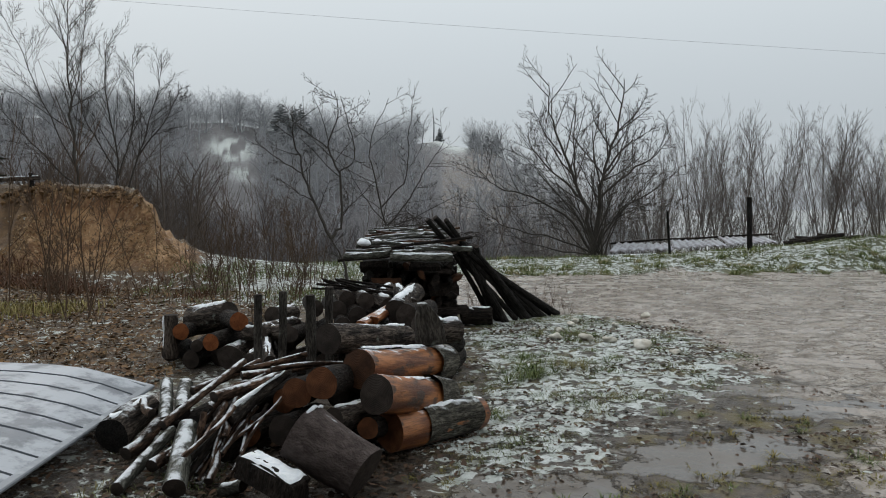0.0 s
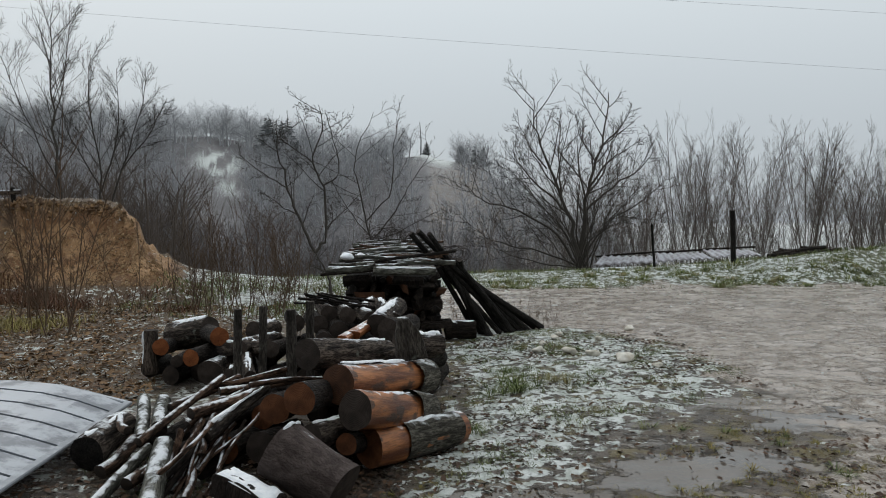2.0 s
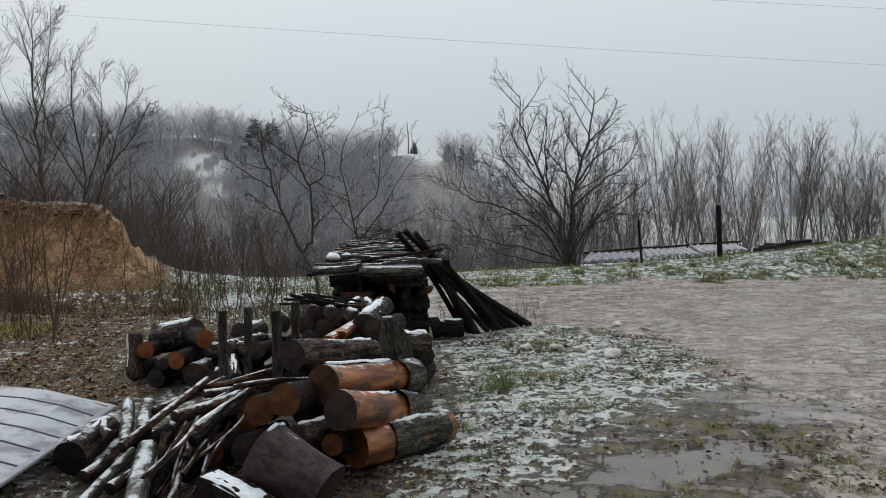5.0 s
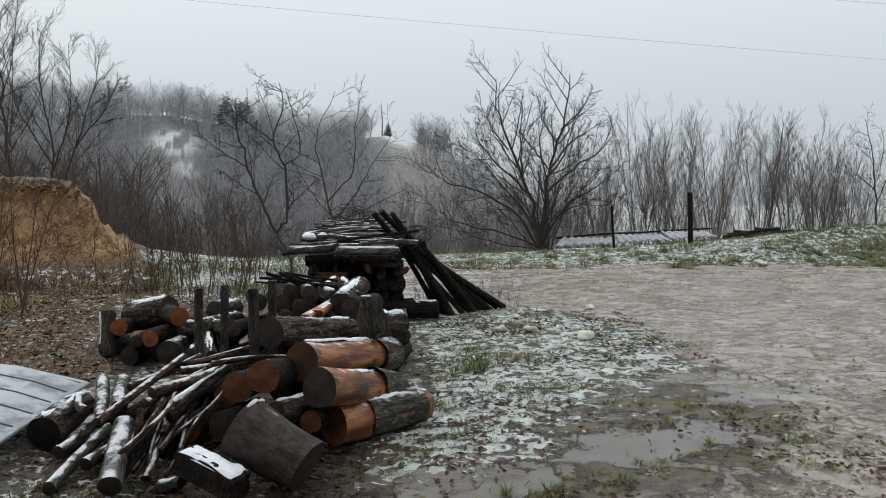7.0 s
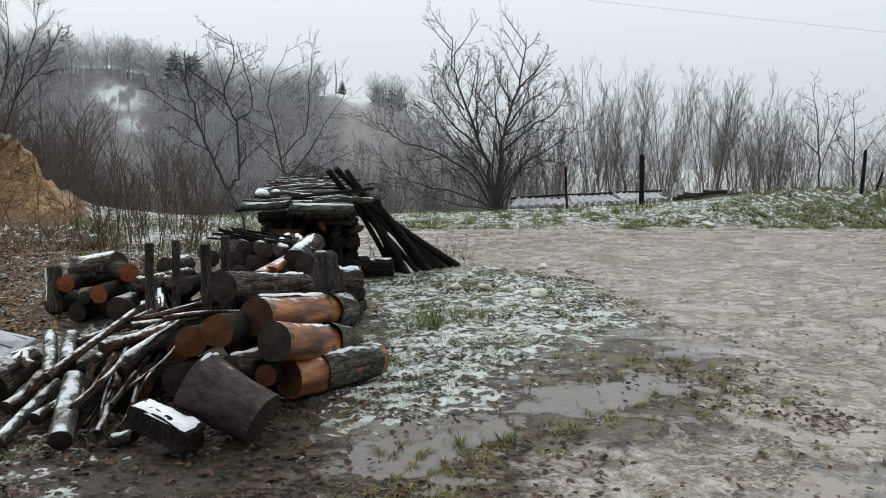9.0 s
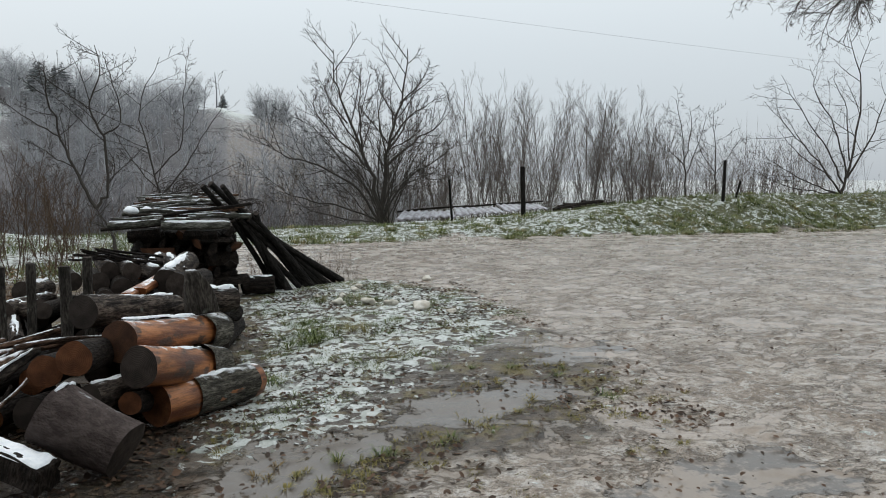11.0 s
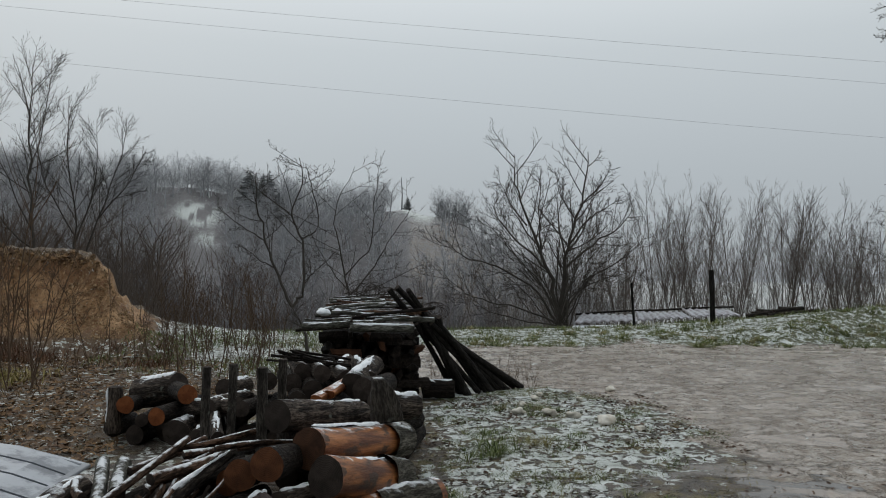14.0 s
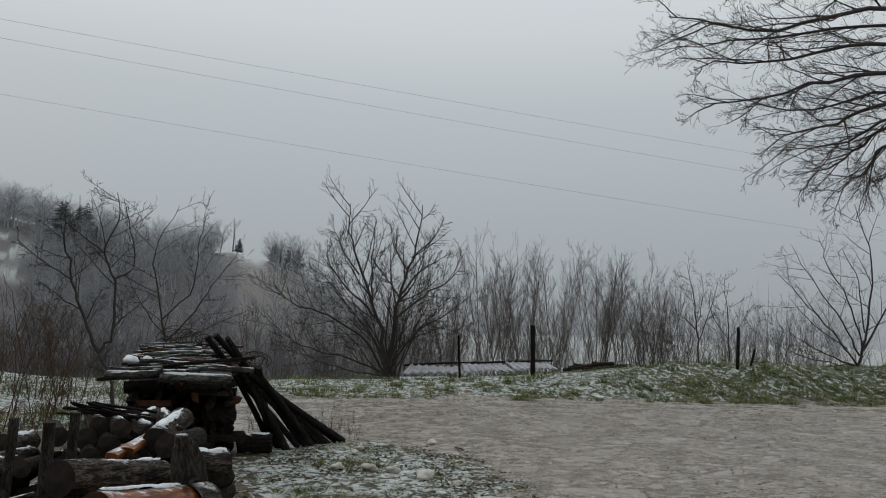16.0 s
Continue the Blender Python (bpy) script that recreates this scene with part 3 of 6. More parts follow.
def build_ground():
    azs = np.radians(np.concatenate([np.linspace(-46, 46, 520), np.linspace(50, 310, 66)]))
    rs = np.concatenate([np.geomspace(0.4, 2.4, 16)[:-1], np.geomspace(2.4, 32, 420)[:-1], np.geomspace(32, 230, 110)[:-1], np.geomspace(230, 4000, 14)])
    na, nr = len(azs), len(rs)
    a, r = np.meshgrid(azs, rs)
    x, y = (np.sin(a) * r).ravel(), (np.cos(a) * r).ravel()
    z = land(x, y)
    m = masks(x, y, z)
    z = z - 0.012 * m["water"] + (1 - m["water"]) * (0.05 * m["scrub"] * (fnoise(x * 6, y * 6, 81) - 0.5) + (0.014 + 0.03 * m["grass"] + 0.030 * m["road"]) * (fnoise(x * 8, y * 8, 83) - 0.5) * (np.hypot(x, y) < 34))
    x, y, z = np.append(x, 0.0), np.append(y, 0.0), np.append(z, 0.0)
    i = np.arange(nr - 1)[:, None] * na + np.arange(na)[None, :]
    j = np.arange(nr - 1)[:, None] * na + (np.arange(na)[None, :] + 1) % na
    q = np.stack([i, i + na, j + na, j], -1).reshape(-1, 4)
    me = bpy.data.meshes.new("ground")
    verts = np.stack([x, y, z], -1)
    # the innermost ring closes on one point underfoot
    hub = len(x) - 1
    faces = [tuple(f) for f in q.tolist()] + [(hub, k, (k + 1) % na) for k in range(na)]
    me.from_pydata(verts.tolist(), [], faces)
    me.polygons.foreach_set("use_smooth", [True] * len(me.polygons))
    for key, val in m.items():
        at = me.attributes.new(key, "FLOAT", "POINT")
        at.data.foreach_set("value", np.append(val, val[0]).astype(np.float32))
    me.materials.append(M_GROUND)
    me.update()
    ob = new("ground", me)
    return tagged(ob, "muddy slush track, snow-dusted turf and wooded valley sides", "ground", kind="structure")


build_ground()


# ---- logs ----
def log_body(length, r0, r1, mat, seed, sides=20, rings=9, bend=0.012, lumps=0.05):
    g = np.random.default_rng(seed)
    ph = g.uniform(0, 6.28, 6)
    v, f = [], []
    for k in range(rings + 1):
        u = k / rings
        r = r0 + (r1 - r0) * u
        cx, cy = bend * math.sin(u * 3.1 + ph[0]), bend * math.sin(u * 2.6 + ph[1])
        for s in range(sides):
            a = 6.28318 * s / sides
            w = 1 + lumps * (0.6 * math.sin(2 * a + ph[2] + u) + 0.5 * math.sin(3 * a + ph[3] - 2 * u) + 0.4 * math.sin(5 * a + 7 * u + ph[4])) + g.uniform(-0.012, 0.012)
            v.append((cx + r * w * math.cos(a), cy + r * w * math.sin(a), length * u))
    for k in range(rings):
        for s in range(sides):
            t = (s + 1) % sides
            f.append((k * sides + s, k * sides + t, (k + 1) * sides + t, (k + 1) * sides + s))
    return mesh_of("log", v, f, mat), v[:sides], v[-sides:]


def end_cap(ring, mat, out, seed):
    """A sawn end, a little uneven, that closes a log."""
    g = np.random.default_rng(seed)
    c = np.mean(np.array(ring), axis=0)
    n = len(ring)
    v = [tuple(p) for p in ring]
    for k in (0.66, 0.33):
        v += [tuple(c + (np.array(p) - c) * k + np.array((0, 0, out * (0.004 + g.uniform(-0.003, 0.003))))) for p in ring]
    v.append((c[0], c[1], c[2] + out * 0.004))
    f = []
    for k in range(2):
        for s in range(n):
            t = (s + 1) % n
            f.append((k * n + s, k * n + t, (k + 1) * n + t, (k + 1) * n + s))
    f += [(2 * n + s, 2 * n + (s + 1) % n, 3 * n) for s in range(n)]
    if out < 0:
        f = [q[::-1] for q in f]
    return mesh_of("cut_end", v, f, mat)


def snow_strip(m, length, r, seed, u0=0.02, u1=0.98, width=0.9, thick=0.012):
    """Lying snow along the upper side of a log whose pose is m."""
    g = np.random.default_rng(seed)
    up = (m.to_3x3().inverted() @ Vector((0, 0, 1))).normalized()
    a0 = math.atan2(up.y, up.x)
    nz, na = 26, 9
    v, f = [], []
    ph = g.uniform(0, 6.28, 4)
    for k in range(nz + 1):
        u = u0 + (u1 - u0) * k / nz
        edge = min(1.0, 4.0 * min(k, nz - k) / nz + 0.25)
        wl = width * edge * (0.72 + 0.28 * math.sin(5 * u + ph[0]) + 0.2 * math.sin(13 * u + ph[1])) * g.uniform(0.8, 1.1)
        wr = width * edge * (0.72 + 0.28 * math.sin(6 * u + ph[2]) + 0.2 * math.sin(11 * u + ph[3])) * g.uniform(0.8, 1.1)
        for s in range(na + 1):
            w = s / na
            a = a0 - max(wl, 0.08) + (max(wl, 0.08) + max(wr, 0.08)) * w
            h = thick * (1 - (2 * w - 1) ** 4) * g.uniform(0.7, 1.2) - (0.006 if s in (0, na) or k in (0, nz) else 0.0)
            h -= thick * 1.7 * smooth(noise.noise(Vector((u * length * 9, a * 2.5, seed * 1.7))), -0.05, 0.25)
            v.append(((r + h) * math.cos(a), (r + h) * math.sin(a), u * length))
    for k in range(nz):
        for s in range(na):
            i = k * (na + 1) + s
            f.append((i, i + 1, i + na + 2, i + na + 1))
    return mesh_of("snow_cap", v, f, M_SNOW)


def make_log(a, b, r, look_as, seed, label, group, name="log", end=None, taper=0.93):
    a, b = Vector(a), Vector(b)
    m, length = along(a, b), (b - a).length
    bark = {"bark": M_BARK, "dark": M_BARK_DARK, "snowy": M_BARK, "orange": M_BARK_DARK, "peeled": M_PEELED, "birch": M_BIRCH, "stick": M_STICK}[look_as]
    small = r < 0.05
    me, first, last = log_body(length, r, r * taper, bark, seed, 10 if small else 22, 7 if small else 10, r * 0.14 if not small else 0.026, 0.07 if small else 0.045)
    ob = new(name, me)
    ob.matrix_world = m
    tagged(ob, label, "log" if name == "log" else "stick", group)
    end = end or (M_END_OLD if name == "stick" else M_END_DARK if look_as == "peeled" else M_END_FRESH if look_as == "orange" else M_END_BROWN if seed % 3 == 0 and seed < 300 else M_END_OLD)
    part("cut_end", end_cap(first, end, -1, seed), ob, "sawn end grain with rings and cracks")
    part("cut_end", end_cap(last, end, 1, seed + 1), ob, "sawn end grain with rings and cracks")
    if look_as in ("snowy", "birch") and r > 0.025 and not (name == "stick" and a.y < 6):
        part("snow_cap", snow_strip(m, length, r * 0.97, seed, width=0.55 if not small else 0.34, thick=0.010 if not small else 0.004), ob, "thin lying snow")
    elif look_as == "bark" and r > 0.03:
        part("snow_cap", snow_strip(m, length, r * 0.965, seed, width=0.45, thick=0.007), ob, "thin lying snow")
    if look_as == "peeled":
        part("snow_cap", snow_strip(m, length, r * 0.965, seed, 0.03, 0.7, 0.30, 0.006), ob, "thin lying snow")
        u0, u1 = {100: (0.76, 1.0), 101: (0.70, 1.0)}.get(seed, (0.30, 0.93))
        sleeve, _, _ = log_body(length * (u1 - u0), r * (1 - (1 - taper) * u0) + 0.006, r * (1 - (1 - taper) * u1) + 0.005, M_LICHEN, seed, 22, 6, r * 0.10, 0.05)
        part("bark_sleeve", sleeve, ob, "remaining grey bark", pose(0, 0, length * u0))
    return ob


FRONT = [
    ("peeled", (-0.63, 4.80, 0.55), (-0.04, 5.60, 0.42), 0.134),
    ("peeled", (-0.48, 4.45, 0.44), (-0.04, 5.35, 0.24), 0.120),
    ("peeled", (-0.40, 4.65, 0.17), (0.17, 5.35, 0.10), 0.125),
    ("bark", (-0.84, 5.00, 0.68), (-0.37, 5.75, 0.58), 0.110),
    ("snowy", (0.07, 6.60, 0.50), (-0.31, 6.40, 0.54), 0.110),
    ("dark", (-0.99, 4.55, 0.44), (-0.94, 5.40, 0.30), 0.093),
    ("dark", (-0.81, 4.45, 0.52), (-0.65, 5.20, 0.39), 0.100),
    ("dark", (-1.09, 4.60, 0.19), (-0.99, 5.30, 0.10), 0.095),
    ("dark", (-0.54, 4.50, 0.24), (-0.33, 5.20, 0.08), 0.068),
    ("snowy", (-0.74, 4.45, 0.30), (-0.55, 4.80, 0.26), 0.080),
    ("dark", (-0.97, 4.55, 0.07), (-0.87, 5.30, 0.05), 0.090),
    ("dark", (-1.32, 4.70, 0.13), (-1.17, 5.40, 0.08), 0.090),
    ("dark", (-0.78, 5.00, 0.35), (-0.48, 5.60, 0.20), 0.100),
    ("dark", (-0.71, 4.75, 0.07), (-0.46, 5.40, 0.06), 0.100),
    ("dark", (-1.15, 4.95, 0.28), (-1.05, 5.65, 0.24), 0.085),
    ("dark", (-0.72, 5.55, 0.40), (-0.52, 6.20, 0.30), 0.110),
    ("dark", (-0.40, 5.75, 0.30), (-0.20, 6.35, 0.24), 0.110),
    ("dark", (-0.30, 5.70, 0.09), (-0.10, 6.30, 0.09), 0.110),
    ("snowy", (-2.23, 4.75, 0.12), (-2.14, 5.15, 0.17), 0.118),
]
FRONT_LABELS = {"peeled": "peeled orange log with a collar of grey bark", "bark": "grey-barked log with a weathered sawn end",
                "snowy": "dark log with snow along its top", "dark": "wet dark log deep in the woodpile", "orange": "dark log with a fresh orange sawn end"}
# log 18 ends in dark bark that paints the shade of a hollow
FRONT_ENDS = {0: M_END_DARK, 1: M_END_OLD, 2: M_END_BROWN, 3: M_END_OLD, 5: M_END_BROWN, 6: M_END_BROWN, 8: M_END_BROWN, 18: M_POLE}
for k, (kind, a, b, r) in enumerate(FRONT):
    make_log(a, b, r, kind, 100 + k, FRONT_LABELS[kind], "logs of the near woodpile", end=FRONT_ENDS.get(k))

THIN = [
    ("stick", (-2.05, 4.50, 0.10), (-1.94, 4.85, 0.16), 0.045), ("birch", (-1.87, 4.00, 0.05), (-1.83, 4.75, 0.15), 0.040),
    ("stick", (-1.77, 4.30, 0.06), (-1.73, 4.70, 0.15), 0.040), ("birch", (-1.54, 3.95, 0.06), (-1.65, 4.55, 0.24), 0.062),
    ("birch", (-1.92, 4.85, 0.17), (-2.14, 5.50, 0.28), 0.050), ("birch", (-1.82, 4.90, 0.22), (-1.99, 5.50, 0.28), 0.055),
    ("stick", (-1.83, 4.55, 0.23), (-1.54, 5.50, 0.47), 0.028), ("stick", (-1.49, 4.60, 0.40), (-1.19, 5.20, 0.46), 0.036),
    ("bark", (-1.40, 4.50, 0.31), (-1.14, 5.10, 0.44), 0.042), ("stick", (-1.58, 4.35, 0.08), (-1.60, 4.60, 0.30), 0.024),
    ("stick", (-1.52, 4.40, 0.04), (-1.45, 4.60, 0.26), 0.020), ("stick", (-1.40, 4.15, 0.02), (-1.46, 4.40, 0.17), 0.027),
    ("stick", (-1.40, 4.40, 0.20), (-1.42, 4.50, 0.32), 0.020), ("stick", (-1.67, 5.50, 0.40), (-1.10, 5.60, 0.46), 0.025),
    ("stick", (-1.49, 5.20, 0.39), (-1.07, 5.50, 0.44), 0.030), ("stick", (-1.57, 4.70, 0.30), (-1.39, 5.00, 0.39), 0.030),
    ("birch", (-1.29, 4.05, 0.05), (-1.18, 4.00, 0.04), 0.045), ("stick", (-1.62, 4.80, 0.32), (-1.31, 5.20, 0.38), 0.025),
    ("stick", (-1.85, 5.20, 0.31), (-1.51, 5.80, 0.38), 0.030), ("stick", (-1.45, 4.45, 0.06), (-1.39, 4.70, 0.22), 0.022),
    ("stick", (-1.22, 4.90, 0.49), (-0.77, 5.20, 0.50), 0.020), ("stick", (-1.68, 4.30, 0.10), (-1.67, 4.60, 0.27), 0.020),
    ("stick", (-2.13, 5.00, 0.30), (-1.92, 4.70, 0.26), 0.030), ("dark", (-1.75, 4.75, 0.06), (-1.30, 5.30, 0.16), 0.060),
    ("dark", (-1.60, 4.95, 0.18), (-1.15, 5.45, 0.30), 0.060), ("dark", (-1.45, 4.55, 0.06), (-1.25, 5.10, 0.10), 0.060),
    ("dark", (-1.95, 5.05, 0.06), (-1.70, 5.60, 0.12), 0.070), ("dark", (-1.55, 5.40, 0.20), (-1.30, 5.90, 0.25), 0.080),
]
for k, (kind, a, b, r) in enumerate(THIN):
    make_log(a, b, r, kind, 200 + k, "pale branch log with lichen and snow" if kind == "birch" else "snow-dusted brown branch stick on the woodpile",
             "sticks of the near woodpile", "stick")

g_k = np.random.default_rng(29)
for k in range(20):
    x, y, z = -1.62 + 0.30 * g_k.random(), 4.30 + 0.35 * g_k.random(), 0.10 + 0.12 * g_k.random()
    make_log((x, y - 0.16, z - 0.07), (x + g_k.uniform(0.0, 0.22), y + 0.22, z + 0.12 + 0.05 * g_k.random()), g_k.uniform(0.010, 0.022), "stick" if k % 4 else "dark", 260 + k,
             "thin brown kindling stick on the woodpile", "sticks of the near woodpile", "stick")

MIDDLE = [
    ("snowy", (-2.72, 7.90, 0.40), (-2.30, 7.70, 0.49), 0.150), ("snowy", (-2.80, 7.40, 0.10), (-2.80, 7.40, 0.53), 0.070),
    ("orange", (-2.07, 7.20, 0.50), (-2.42, 7.90, 0.45), 0.090), ("orange", (-2.65, 7.30, 0.37), (-2.75, 8.00, 0.32), 0.080),
    ("orange", (-2.31, 7.10, 0.31), (-2.12, 7.80, 0.31), 0.085), ("dark", (-2.48, 7.20, 0.26), (-2.51, 7.90, 0.23), 0.060),
    ("snowy", (-2.09, 7.00, 0.16), (-2.07, 7.60, 0.16), 0.120), ("dark", (-2.85, 7.50, 0.27), (-2.98, 8.20, 0.21), 0.080),
    ("snowy", (-1.52, 6.90, 0.44), (-2.05, 7.30, 0.36), 0.075), ("snowy", (-1.78, 6.90, 0.42), (-1.60, 7.60, 0.40), 0.080),
    ("dark", (-1.47, 6.80, 0.43), (-1.37, 7.60, 0.36), 0.070), ("dark", (-2.56, 7.30, 0.10), (-2.48, 7.90, 0.10), 0.090),
    ("dark", (-2.81, 7.40, 0.14), (-2.85, 8.00, 0.12), 0.090), ("snowy", (-1.81, 7.50, 0.50), (-1.68, 8.00, 0.47), 0.090),
    ("snowy", (-1.60, 6.50, 0.24), (-1.75, 7.00, 0.35), 0.060), ("snowy", (-1.81, 6.60, 0.22), (-1.77, 7.20, 0.24), 0.080),
    ("bark", (-1.00, 7.20, 0.70), (-1.20, 8.10, 0.69), 0.080), ("snowy", (-0.81, 7.10, 0.69), (-1.04, 8.00, 0.67), 0.080),
    ("snowy", (-0.51, 6.90, 0.64), (-0.36, 7.80, 0.69), 0.110), ("snowy", (-0.59, 7.30, 0.63), (-0.95, 8.00, 0.67), 0.090),
    ("snowy", (-0.71, 7.50, 0.67), (-0.66, 8.20, 0.69), 0.080), ("dark", (-0.89, 7.00, 0.57), (-1.12, 7.90, 0.56), 0.090),
    ("dark", (-1.07, 7.10, 0.61), (-1.31, 8.00, 0.58), 0.090), ("dark", (-0.99, 6.90, 0.50), (-1.14, 7.60, 0.48), 0.080),
    ("dark", (-1.30, 7.20, 0.62), (-1.53, 8.00, 0.58), 0.080), ("dark", (-0.40, 6.70, 0.61), (-0.21, 7.50, 0.58), 0.100),
    ("dark", (-0.28, 6.30, 0.42), (0.02, 7.00, 0.36), 0.110), ("dark", (-0.16, 6.50, 0.39), (0.07, 7.20, 0.28), 0.100),
    ("dark", (-0.52, 6.20, 0.44), (-0.20, 7.00, 0.35), 0.110), ("dark", (-0.77, 6.30, 0.42), (-0.53, 7.10, 0.33), 0.110),
    ("dark", (-1.15, 6.60, 0.42), (-1.00, 7.40, 0.34), 0.100), ("snowy", (-0.37, 7.20, 0.62), (-0.57, 7.90, 0.73), 0.080),
    ("dark", (-2.30, 7.45, 0.12), (-2.25, 8.1, 0.12), 0.11), ("dark", (-1.75, 7.0, 0.12), (-1.7, 7.7, 0.12), 0.12),
    ("dark", (-1.45, 7.0, 0.12), (-1.4, 7.7, 0.12), 0.12), ("dark", (-1.15, 6.9, 0.12), (-1.1, 7.7, 0.12), 0.12),
    ("dark", (-0.88, 6.9, 0.13), (-0.8, 7.7, 0.13), 0.13), ("dark", (-0.6, 6.8, 0.12), (-0.5, 7.7, 0.12), 0.12),
    ("dark", (-0.32, 6.75, 0.12), (-0.2, 7.6, 0.12), 0.12), ("dark", (-0.08, 6.6, 0.11), (0.05, 7.4, 0.11), 0.11),
    ("dark", (-1.3, 7.05, 0.33), (-1.3, 7.8, 0.33), 0.11), ("dark", (-1.0, 7.1, 0.34), (-1.0, 7.8, 0.34), 0.11),
    ("dark", (-0.73, 7.0, 0.36), (-0.7, 7.8, 0.36), 0.12), ("dark", (-0.45, 7.0, 0.36), (-0.4, 7.8, 0.36), 0.12),
    ("dark", (-1.6, 7.1, 0.32), (-1.55, 7.8, 0.32), 0.10), ("dark", (-1.95, 7.3, 0.2), (-1.9, 7.9, 0.2), 0.1),
]
for k, (kind, a, b, r) in enumerate(MIDDLE):
    make_log(a, b, r, kind, 300 + k, FRONT_LABELS[kind].replace("in the woodpile", "in the low stack"), "logs of the low stack behind the stakes")


def split_billet(name, a, b, width, height, mat, inner, seed, label, group, snow=0.0):
    """A split log: two flat faces and a round back, ends uneven. The round side is down."""
    a, b = Vector(a), Vector(b)
    m, length = along(a, b), (b - a).length
    up = (m.to_3x3().inverted() @ Vector((0, 0, 1))).normalized()
    g = np.random.default_rng(seed)
    ang = math.atan2(up.y, up.x)
    prof = [(-0.5, 0.42), (-0.12, 0.52), (0.28, 0.46), (0.5, 0.30), (0.52, -0.1), (0.34, -0.40), (0.0, -0.5), (-0.36, -0.40), (-0.54, -0.05)]
    rings, n = 6, len(prof)
    v, f = [], []
    for k in range(rings + 1):
        u = k / rings
        for px, py in prof:
            px, py = px * width * (1 + g.uniform(-0.06, 0.06)), py * height * (1 + g.uniform(-0.07, 0.07))
            # the profile's height turns to the upper side
            x = py * math.cos(ang) - px * math.sin(ang)
            y = py * math.sin(ang) + px * math.cos(ang)
            v.append((x, y, length * u + (g.uniform(-0.012, 0.012) if k in (0, rings) else 0)))
    for k in range(rings):
        for s in range(n):
            t = (s + 1) % n
            f.append((k * n + s, k * n + t, (k + 1) * n + t, (k + 1) * n + s))
    ob = new(name, mesh_of(name, v, f, mat, False))
    ob.matrix_world = m
    tagged(ob, label, "firewood", group)
    part("cut_end", mesh_of("cut_end", v[:n], [tuple(range(n))[::-1]], inner, False), ob)
    part("cut_end", mesh_of("cut_end", v[-n:], [tuple(range(n))], inner, False), ob)
    if snow:
        part("snow_cap", snow_strip(m, length, height * 0.495, seed, 0.0, 0.97, snow, 0.010), ob, "lying snow")
    return ob



def squared_block():
    """A squared split block that lies before the pile, snow on its top."""
    a, d = Vector((-1.187, 3.950, 0.245)), Vector((-0.844, 3.740, 0.156))
    ex = (d - a).normalized()
    ey = Vector((-ex.y, ex.x, 0)).normalized()
    m = Matrix((ex, ey, ex.cross(ey))).transposed().to_4x4()
    m.translation = a
    g = np.random.default_rng(11)
    long, wide, high = (d - a).length, 0.15, 0.13
    bm = bmesh.new()
    bmesh.ops.create_cube(bm, size=1, matrix=Matrix.LocRotScale((long / 2, wide / 2, -high / 2), None, (long, wide, high)))
    bmesh.ops.subdivide_edges(bm, edges=bm.edges[:], cuts=5, use_grid_fill=True)
    for v in bm.verts:
        v.co += Vector((0.4, 1, 1)) * 0.022 * noise.noise(Vector((v.co.x * 3, v.co.y * 22, v.co.z * 22))) + Vector(g.uniform(-0.002, 0.002, 3))
    bmesh.ops.bevel(bm, geom=[e for e in bm.edges if e.calc_face_angle(0) > 1.0], offset=0.006, segments=1, affect="EDGES")
    ob = new("split_log", from_bmesh("split_log", bm, M_BILLET))
    ob.matrix_world = m
    tagged(ob, "dark squared split block with lying snow", "firewood", "logs of the near woodpile")
    v, f = [], []
    nu, nv = 22, 9
    for i in range(nu + 1):
        for j in range(nv + 1):
            x, y = long * (0.02 + 0.92 * i / nu), wide * (0.05 + 0.9 * j / nv)
            h = 0.012 + 0.012 * noise.noise(Vector((x * 14, y * 30, 2.0))) + 0.008 * noise.noise(Vector((x * 40, y * 60, 5.0)))
            v.append((x, y, -0.004 if i in (0, nu) or j in (0, nv) else h))
    for i in range(nu):
        for j in range(nv):
            k = i * (nv + 1) + j
            f.append((k, k + nv + 1, k + nv + 2, k + 1))
    part("snow_cap", mesh_of("snow_cap", v, f, M_SNOW), ob, "patchy lying snow")


squared_block()
split_billet("split_log", (-0.70, 6.70, 0.57), (-0.53, 7.20, 0.64), 0.10, 0.08, M_PEELED, M_END_FRESH, 12, "fresh orange split log", "logs of the low stack behind the stakes")
split_billet("split_log", (-0.80, 6.60, 0.54), (-0.60, 7.10, 0.61), 0.09, 0.08, M_PEELED, M_END_FRESH, 13, "fresh orange split log", "logs of the low stack behind the stakes")


def make_stump():
    a, b = Vector((-0.86, 4.12, 0.335)), Vector((-0.50, 3.98, 0.135))
    m = along(a, b)
    me, first, last = log_body((b - a).length, 0.172, 0.158, M_STUMP, 77, 26, 10, 0.008, 0.07)
    ob = new("log", me)
    ob.matrix_world = m
    tagged(ob, "thick short grey log tipped against the woodpile", "log", "logs of the near woodpile")
    part("cut_end", end_cap(first, M_END_OLD, -1, 78), ob, "weathered sawn end")
    part("cut_end", end_cap(last, M_END_OLD, 1, 79), ob, "weathered sawn end")
    part("snow_cap", snow_strip(m, (b - a).length, 0.168, 80, 0.0, 0.05, 1.1, 0.008), ob, "thin lying snow")


make_stump()


